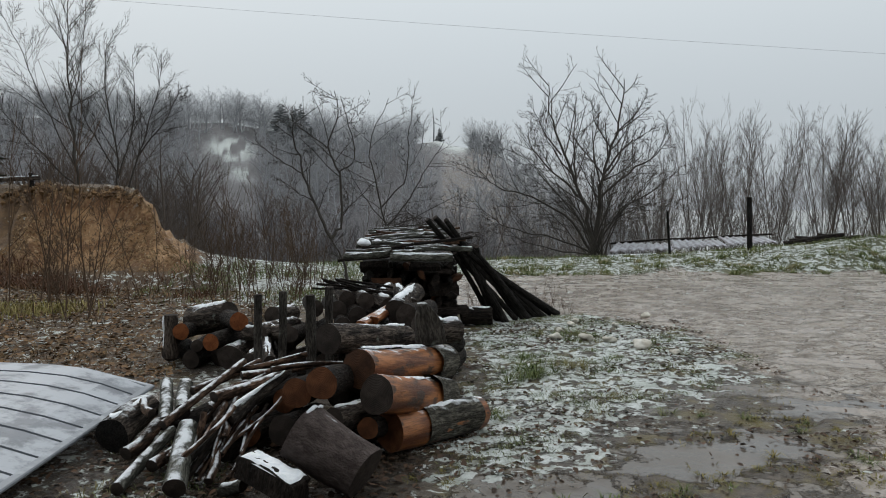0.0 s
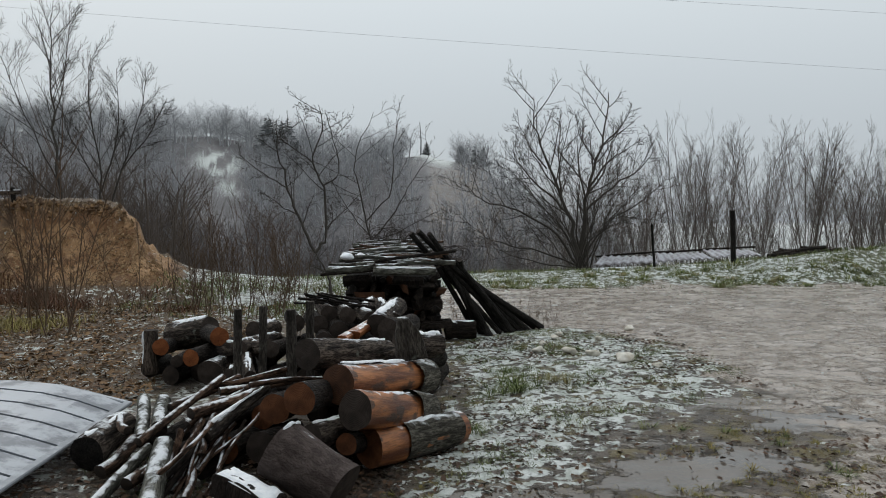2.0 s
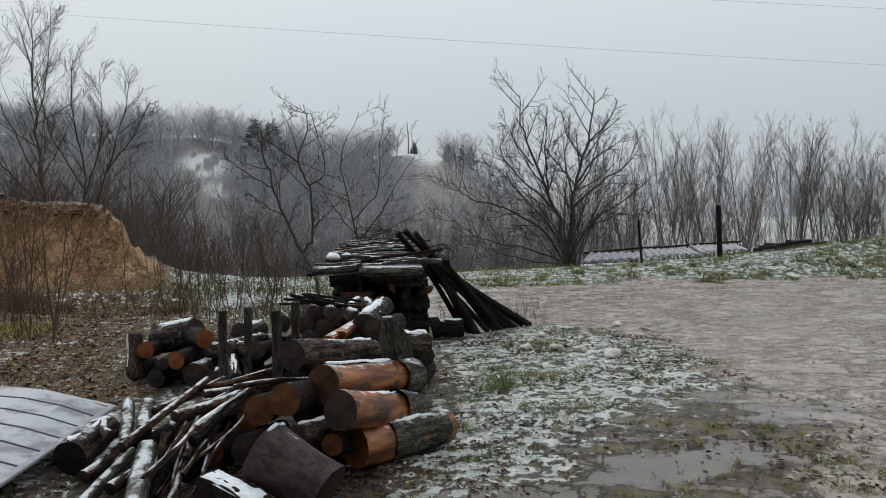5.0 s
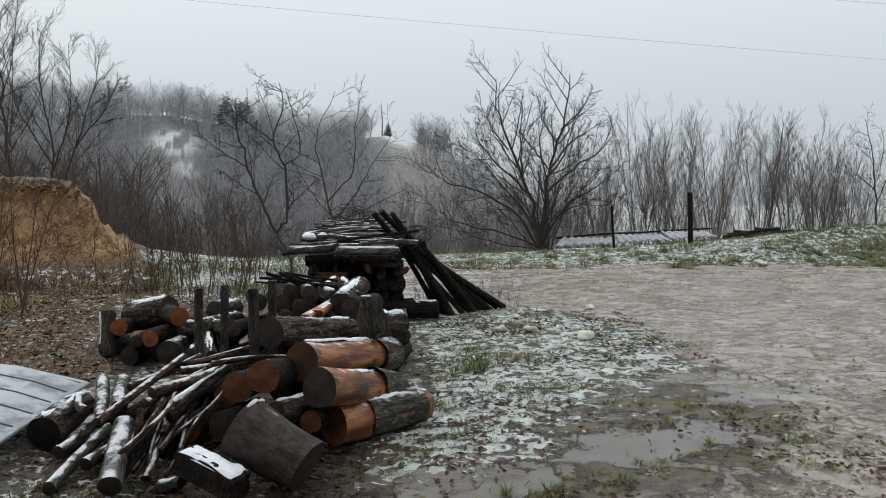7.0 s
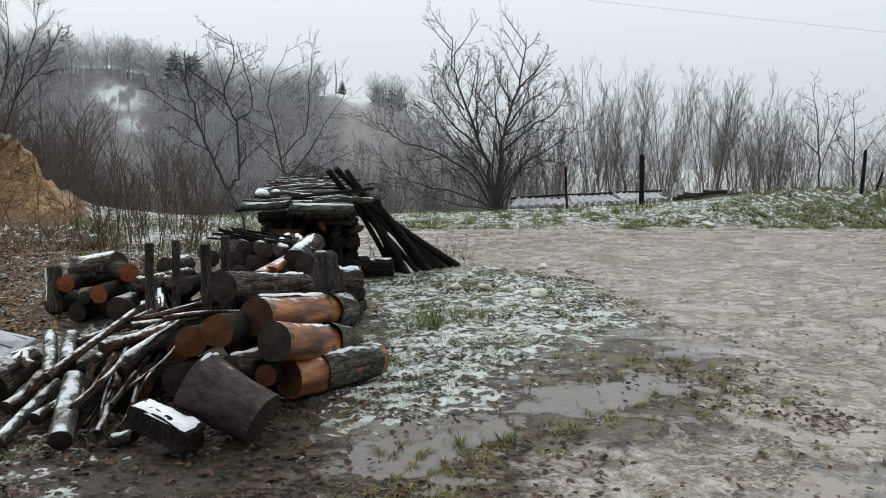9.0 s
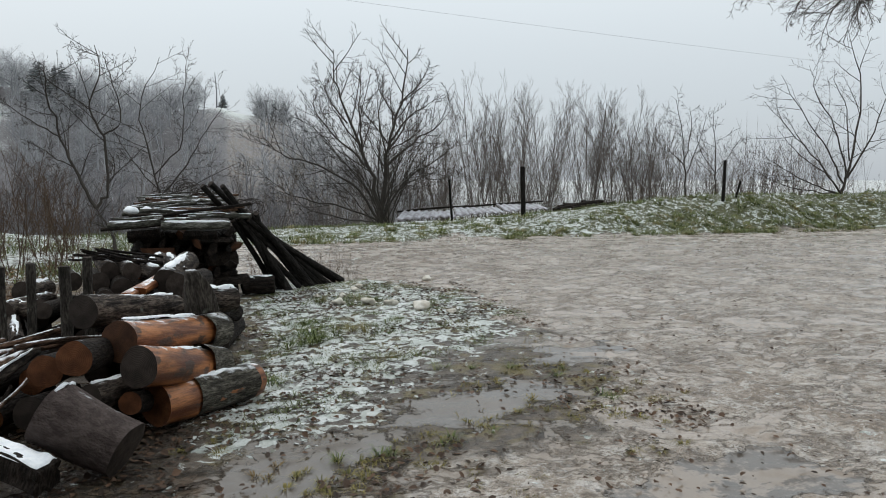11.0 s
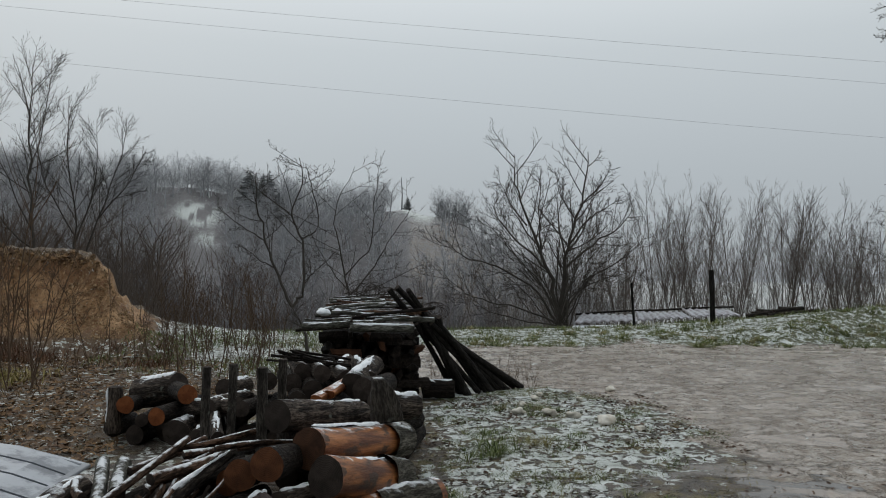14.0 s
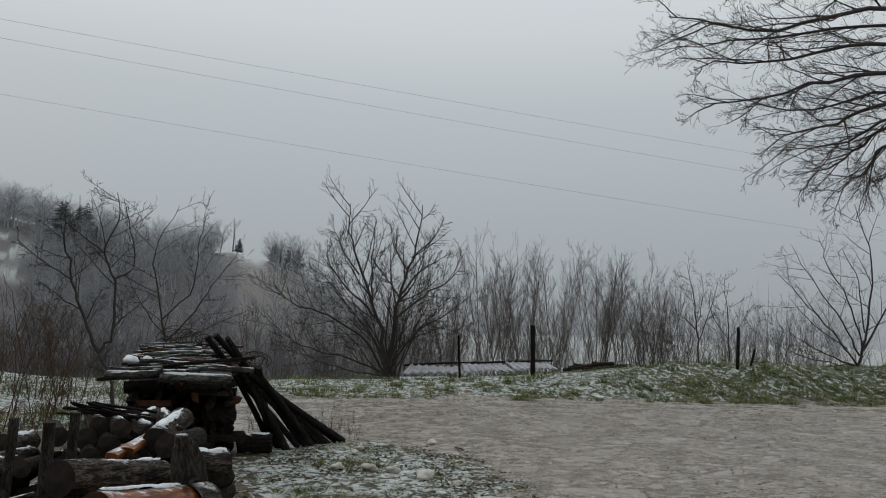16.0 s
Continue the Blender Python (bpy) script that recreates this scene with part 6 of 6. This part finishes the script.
def conifer_variant(seed, height=7.0):
    g = np.random.default_rng(seed)
    tb = Tubes()
    tb.add([(0, 0, -0.3), (0, 0, height)], (0.12, 0.02), 5)
    for k in range(120):
        u = (k + g.uniform()) / 120
        z, a = height * (0.08 + 0.9 * u), g.uniform(0, 6.283)
        l = height * 0.40 * (1 - u) ** 0.7 * g.uniform(0.6, 1.15) + 0.15
        d = np.array([math.cos(a), math.sin(a), -0.15])
        p = np.array([0, 0, z])
        tb.add([p, p + d * l * 0.5, p + d * l + np.array([0, 0, 0.06 * l])], (0.05, 0.22 * (1 - u) + 0.07, 0.02), 4)
    return tb.arrays()


cone = [conifer_variant(90 + k) for k in range(3)]
spots, g_c = polar(16, -12.4, -9.8, 160, 172, 11)
spots += polar(9, 2.0, 4.2, 178, 184, 12)[0] + polar(2, -0.6, -0.2, 184, 186, 13)[0] + polar(5, -5, -4, 176, 182, 14)[0]
plant("far_conifers", cone, spots, [g_c.uniform(0.75, 1.25) if math.degrees(math.atan2(*p)) < -8 else g_c.uniform(0.4, 0.75) for p in spots], M_CONIFER_HAZE, "dark conifers on the misty hill", 15)
for k, (x, y, s) in enumerate([(-11.6, 17.2, 0.30), (-12.4, 17.8, 0.36), (-12.6, 19.5, 0.4)]):
    v, f = cone[k]
    ob = new("conifer", big_mesh("conifer", v * s, f, M_FIR))
    ob.matrix_world = pose(x, y, float(land(x, y)), 0, 0, 50 * k)
    tagged(ob, "dark young conifer behind the sand bank", "tree", "young conifers")


# ---- mast on the ridge ----
mast = new("mast", None)
mz = float(land(-2.3, 187.5))
mast.location = (-2.3, 187.5, mz)
tagged(mast, "thin grey far mast on the ridge", "mast")
tbm = Tubes()
tbm.add([(0, 0, -0.5), (0.1, 0, 4.0), (-0.2, 0, 8.5)], (0.22, 0.16, 0.08), 6)
part("pole", tbm.mesh("pole", M_MAST), mast)

# rail and stakes on the sand bank
make_log((-10.4, 16.6, float(land(-10.4, 16.6)) + 0.45), (-9.0, 16.6, float(land(-10.4, 16.6)) + 0.52), 0.05, "snowy", 801, "snowy rail on short stakes above the sand bank", "rails above the sand bank", "rail")
for x in (-10.2, -9.2):
    zz = float(land(x, 16.6))
    me, first, last = log_body(float(land(-10.4, 16.6)) + 0.62 - zz + 0.2, 0.055, 0.05, M_POLE, 805, 10, 5)
    ob = new("stake", me)
    ob.matrix_world = pose(x, 16.62, zz - 0.2)
    tagged(ob, "short dark stake holding a rail above the bank", "stake", "stakes above the sand bank")
    part("top", end_cap(last, M_END_OLD, 1, 806), ob)


# ---- overhead cables ----
def cable(a, b, sag, label):
    a, b = np.array(a), np.array(b)
    u = np.linspace(0, 1, 60)[:, None]
    p = a + (b - a) * u
    p[:, 2] -= (4 * sag * u * (1 - u))[:, 0]
    tb = Tubes()
    tb.add(p, np.full(60, 0.0075), 5)
    tagged(new("overhead_cable", tb.mesh("overhead_cable", M_WIRE)), label, "cable", "overhead cables")


def cable_through(x0, z0, x1, z1, y, sag):
    """A cable that passes two points of a plane and goes on past both."""
    k = (z1 - z0) / (x1 - x0)
    cable((-62, y, z0 + k * (-62 - x0) + 0.9), (84, y, z1 + k * (84 - x1) + 0.9), sag, "thin grey overhead cable across the valley")


cable_through(-12.13, 15.9, 30.3, 13.55, 40.0, 1.0)
cable_through(-12.06, 15.05, 32.0, 12.3, 40.3, 1.0)
cable_through(-11.8, 12.3, 32.0, 9.3, 40.6, 1.0)


# ---- grass, leaves and crumbs ----
def blades(name, x, y, h, w, lean, mat, label, seed, category="grass", aim=None):
    g = np.random.default_rng(seed)
    n = len(x)
    z = land(x, y) - 0.01
    a, b = g.uniform(0, 6.283, n), g.uniform(0, 6.283, n)
    hh, ww = h * g.uniform(0.5, 1.2, n), w * g.uniform(0.7, 1.3, n)
    ln = lean * g.uniform(0.3, 1.4, n)
    base = np.stack([x, y, z], -1)
    if aim is not None:
        b = aim
        a = aim + 1.57
    side = np.stack([np.cos(a), np.sin(a), 0 * a], -1) * ww[:, None] / 2
    out = np.stack([np.cos(b), np.sin(b), 0 * b], -1)
    mid = base + out * (ln * hh * 0.38)[:, None] + np.array([0, 0, 1]) * (hh * 0.58)[:, None]
    tip = base + out * (ln * hh)[:, None] + np.array([0, 0, 1]) * (hh * np.maximum(0.12, 1 - 0.62 * ln))[:, None]
    v = np.stack([base - side, base + side, mid + side * 0.7, mid - side * 0.7, tip], 1).reshape(-1, 3)
    k = np.arange(n)[:, None] * 5
    t = np.concatenate([k + [0, 1, 2], k + [0, 2, 3], k + [3, 2, 4]])
    return tagged(new(name, big_mesh(name, v, t, mat)), label, category, kind="stuff")


def area(n, x0, x1, y0, y1, seed, test):
    g = np.random.default_rng(seed)
    x, y = g.uniform(x0, x1, n), g.uniform(y0, y1, n)
    k = test(x, y) > g.uniform(0, 1, n)
    return x[k], y[k]


def in_patch(x, y):
    return smooth(outline_distance(x, y, PATCH), -0.1, 0.3) * (0.05 + smooth(fnoise(x * 2.6, y * 2.6, 101), 0.50, 0.60))


x, y = area(40000, -0.1, 3.6, 4.0, 11.6, 1, in_patch)
blades("turf_grass", x, y, 0.05, 0.006, 1.4, M_GRASS, "short green blades poking through thin snow", 1)
x, y = area(26000, -3, 24, 17.4, 23.5, 2, lambda x, y: 0.03 + 0.97 * smooth(fnoise(x * 2.0, y * 2.4, 103), 0.50, 0.58))
blades("verge_grass", x, y, 0.17, 0.012, 1.0, M_GRASS, "rough green grass of the verge", 2)
g_v = np.random.default_rng(61)
cx, cy = g_v.uniform(1.5, 22, 420), 17.5 + 3.6 * g_v.beta(1.1, 2.0, 420)
keep = g_v.uniform(0, 1, 420) < 0.45 + 0.55 * smooth(cx, 9, 13)
cx, cy = np.repeat(cx[keep], 46), np.repeat(cy[keep], 46)
aim = g_v.uniform(0, 6.283, len(cx))
rad = 0.16 * np.sqrt(g_v.uniform(0, 1, len(cx)))
blades("verge_tuft", cx + rad * np.cos(aim), cy + rad * np.sin(aim), 0.13 * np.repeat(g_v.uniform(0.5, 1.3, len(cx) // 46), 46), 0.016, 1.1, M_TUSSOCK, "tufts of green and straw-coloured grass on the verge", 62, aim=aim)
x, y = area(1500, 9, 22, 17.3, 21.5, 8, lambda x, y: smooth(fnoise(x * 1.1, y * 1.5, 113), 0.50, 0.60))
blades("verge_tussock", x, y, 0.20, 0.014, 1.1, M_GRASS, "long yellow-green tussocks of the verge", 8)
x, y = area(10000, -0.3, 3.0, 3.0, 6.6, 3, lambda x, y: smooth(fnoise(x * 1.8, y * 1.8, 105), 0.52, 0.66) * (1 - smooth(x, 2.3, 3.0)) * np.where(np.max([outline_distance(x, y, p) for p in PUDDLES], axis=0) > 0.03, 0.05, 1))
blades("mud_grass", x, y, 0.035, 0.006, 1.7, M_MOSS, "flattened yellow-green grass in the mud", 3)
x, y = area(11000, -9.5, -2.6, 5.5, 14.5, 4, lambda x, y: 0.2 + 0.8 * smooth(fnoise(x * 0.9, y * 0.9, 107), 0.4, 0.62))
blades("dry_scrub_grass", x, y, 0.12, 0.012, 1.3, M_DRYGRASS, "matted dead brown grass beside the woodpile", 4)
x, y = area(9000, -5.5, -0.6, 12, 20, 5, lambda x, y: smooth(fnoise(x * 0.8, y * 0.8, 109), 0.4, 0.6))
blades("edge_grass", x, y, 0.16, 0.012, 0.9, M_GRASS, "pale green grass at the plateau's edge", 5)
x, y = area(5000, -3.6, -1.4, 3.2, 5.6, 6, lambda x, y: smooth(fnoise(x * 2, y * 2, 111), 0.46, 0.6))
blades("pile_grass", x, y, 0.07, 0.006, 1.1, M_GRASS, "green grass round the foot of the woodpile", 6)
x, y = area(4200, -7.4, -4.9, 9.6, 12.4, 7, lambda x, y: np.exp(-((x + 6.1) / 0.55) ** 2 - ((y - 11.0) / 0.6) ** 2))
blades("yellow_tussock", x, y, 0.22, 0.014, 0.9, blade_material("yellow_grass", (0.16, 0.14, 0.04), (0.3, 0.25, 0.09), (0.2, 0.16, 0.06)), "yellow-green grass tussock by the sand bank", 7)

MUD_TUFTS = [(1.64, 4.23), (1.95, 4.36), (2.71, 5.0), (2.77, 4.65), (2.89, 4.45), (2.48, 4.15), (2.29, 4.27), (0.74, 3.81), (1.11, 4.13), (0.46, 3.6), (0.27, 3.78), (1.15, 3.69), (1.94, 5.15), (2.33, 5.44), (2.61, 5.25), (1.32, 3.3), (0.19, 3.36), (0.05, 3.25), (0.51, 3.33), (2.31, 3.56), (-0.09, 4.35)]
g_t = np.random.default_rng(31)
for k, (cx, cy, n, h, s) in enumerate([(0.85, 7.0, 300, 0.19, 0.19), (0.62, 6.75, 200, 0.17, 0.12), (1.1, 7.3, 200, 0.14, 0.14), (0.9, 7.75, 160, 0.13, 0.16), (1.35, 9.0, 170, 0.13, 0.13), (1.75, 9.3, 170, 0.13, 0.13),
                                       (0.28, 5.62, 130, 0.12, 0.08), (1.75, 5.6, 90, 0.09, 0.09), (1.75, 7.6, 120, 0.09, 0.14), (1.35, 4.12, 90, 0.07, 0.12), (2.45, 4.6, 90, 0.07, 0.14),
                                       (0.72, 3.86, 90, 0.07, 0.10), (2.3, 5.2, 90, 0.07, 0.14), (2.9, 5.0, 90, 0.06, 0.2)] + [(tx, ty, 190, 0.038, 0.11) for tx, ty in MUD_TUFTS]):
    sub = [(cx + g_t.normal() * s, cy + g_t.normal() * s * 0.8, g_t.uniform(0.6, 1.2)) for _ in range(max(3, n // 26))]
    bx, by, aim, hs = [], [], [], []
    for px, py, hh in sub:
        for _ in range(22):
            a = g_t.uniform(0, 6.283)
            bx.append(px + 0.016 * math.cos(a)), by.append(py + 0.016 * math.sin(a)), aim.append(a), hs.append(hh)
    ob = blades("grass_tuft", np.array(bx), np.array(by), h * np.array(hs), 0.006, 1.45 if h > 0.06 else 1.7, M_GRASS if h > 0.06 else M_MOSS, "tuft of long green grass in thin snow" if h > 0.06 else "flattened yellow-green moss and grass on the mud", 40 + k, aim=np.array(aim))
    tagged(ob, category="grass tuft", group="grass tufts")
    ob["kind"] = "stuff"


def leaves(name, x, y, size, mat, label, seed, lift=0.006):
    g = np.random.default_rng(seed)
    n = len(x)
    c = np.stack([x, y, land(x, y) + lift], -1)
    a = g.uniform(0, 6.283, n)
    s = size * g.uniform(0.5, 1.4, n)
    e = np.stack([np.cos(a), np.sin(a), g.normal(size=n) * 0.25], -1) * s[:, None]
    f = np.stack([-np.sin(a), np.cos(a), g.normal(size=n) * 0.25], -1) * (s * g.uniform(0.4, 0.75, n))[:, None]
    up = np.array([0, 0, 1]) * (s * g.uniform(0.1, 0.4, n))[:, None]
    v = np.stack([c - e, c - 0.3 * e - f + up, c + 0.5 * e - 0.8 * f + up, c + e, c + 0.5 * e + 0.8 * f + up * 0.6, c - 0.3 * e + f + up * 0.6, c + up * 0.05], 1).reshape(-1, 3)
    k = np.arange(n)[:, None] * 7
    t = np.concatenate([k + [0, 1, 6], k + [1, 2, 6], k + [2, 3, 6], k + [3, 4, 6], k + [4, 5, 6], k + [5, 0, 6]])
    return tagged(new(name, big_mesh(name, v, t, mat, False)), label, "leaves", kind="stuff")


def dry_spot(x, y):
    w = np.max([outline_distance(x, y, p) for p in PUDDLES], axis=0)
    return np.where(w > 0.0, 0.12, 0.85) * smooth(fnoise(x * 1.1, y * 1.1, 121), 0.3, 0.6)


x, y = area(12000, -0.5, 3.2, 3.0, 10.5, 21, lambda x, y: dry_spot(x, y) * smooth(fnoise(x * 3.1, y * 3.1, 125), 0.40, 0.60))
leaves("dead_leaves", x, y, 0.020, M_LEAF, "wet brown dead leaves on the ground", 21)
x, y = area(2600, -0.2, 3.3, 4.0, 11.2, 22, lambda x, y: dry_spot(x, y) * smooth(outline_distance(x, y, PATCH), -0.5, 0.2))
leaves("snowy_leaves", x, y, 0.022, M_SNOWLEAF, "dead leaves whitened by thin snow", 22)
x, y = area(2600, -3.4, -0.2, 3.2, 5.2, 23, lambda x, y: 0.7 + 0 * x)
leaves("dead_leaves", x, y, 0.022, M_LEAF, "wet brown dead leaves at the woodpile's foot", 23, 0.012)
x, y = area(16000, -9, -2.6, 6, 14, 24, lambda x, y: 0.3 + 0.7 * smooth(fnoise(x * 1.2, y * 1.2, 133), 0.4, 0.6))
leaves("dead_leaves", x, y, 0.032, M_LITTER, "brown leaf litter in the scrub", 24, 0.02)
x, y = area(5200, 1.4, 12.0, 2.6, 17.5, 25, lambda x, y: smooth(fnoise(x * 0.9, y * 0.9, 131), 0.42, 0.62) * np.where(outline_distance(x, y, PATCH) > -0.1, 0.1, 1))
leaves("track_crumbs", x, y, 0.016, M_LEAF, "dark crumbs of earth and bark on the slush", 25)


# ---- added plain wall, unseen behind the camera, which shades the yard from that side ----
bm = bmesh.new()
bmesh.ops.create_cube(bm, size=1, matrix=Matrix.LocRotScale((-1.0, -4.2, 3.2), None, (22, 0.4, 6.8)))
bmesh.ops.bevel(bm, geom=bm.edges[:], offset=0.02, segments=1, affect="EDGES")
tagged(new("shade_wall_south", from_bmesh("shade_wall_south", bm, plain_material("dark_shade_wall", (0.07, 0.06, 0.05), 0.9))), "plain dark wall of a house beside the yard", "wall", kind="structure")


# ---- clods and small stones on the cut face of the sand bank ----
def clods(name, x, y, size, mat, label, seed):
    g = np.random.default_rng(seed)
    n = len(x)
    octa = np.array([(1, 0, 0), (-1, 0, 0), (0, 1, 0), (0, -1, 0), (0, 0, 1), (0, 0, -1)], float)
    tri = np.array([(0, 2, 4), (2, 1, 4), (1, 3, 4), (3, 0, 4), (2, 0, 5), (1, 2, 5), (3, 1, 5), (0, 3, 5)])
    s = size * g.uniform(0.35, 1.5, n) ** 1.5
    v = octa[None] * g.uniform(0.55, 1.25, (n, 6, 1)) + g.normal(size=(n, 6, 3)) * 0.18
    v = v * s[:, None, None] + np.stack([x, y, land(x, y)], -1)[:, None]
    t = (tri[None] + np.arange(n)[:, None, None] * 6).reshape(-1, 3)
    return tagged(new(name, big_mesh(name, v.reshape(-1, 3), t, mat, False)), label, "clods", kind="stuff")


M_CLOD = blade_material("sand_clod", (0.14, 0.075, 0.035), (0.36, 0.25, 0.14), (0.22, 0.135, 0.065))
g_s = np.random.default_rng(91)
x, y = g_s.uniform(-9.0, -4.7, 26000), g_s.uniform(14.2, 17.4, 26000)
k = (land(x, y) > 0.35) & (land(x, y) < 2.2) & (-x / y > 0.30) & (fnoise(x * 1.6, y * 1.6, 151) > 0.42)
clods("sand_clods", x[k], y[k], 0.017, M_CLOD, "ochre clods and stones on the sand cut", 92)
x, y = g_s.uniform(-10.5, -5.6, 5000), g_s.uniform(15.6, 17.6, 5000)
k = (land(x, y) > 1.6) & (-x / y > 0.35)
blades("bank_top_grass", x[k], y[k], 0.12, 0.012, 1.3, M_DRYGRASS, "dead grass overhanging the sand cut", 93)
x, y = area(4200, -9.2, -4.2, 12.9, 14.6, 94, lambda x, y: smooth(fnoise(x * 1.2, y * 1.2, 153), 0.36, 0.6) * smooth(-x / y, 0.285, 0.32))
blades("dead_bracken", x, y, 0.26, 0.014, 1.0, M_BRACKEN, "reddish-brown dead bracken at the foot of the sand bank", 95)

x, y = g_s.uniform(-9.6, -5.6, 4200), g_s.uniform(15.2, 17.2, 4200)
k = (land(x, y) > 1.72) & (land(x, y - 0.22) < land(x, y) - 0.16) & (-x / y > 0.37)
clods("brow_turf", x[k], y[k], 0.042, M_LITTER, "dark crumbling turf along the brow of the sand cut", 96)
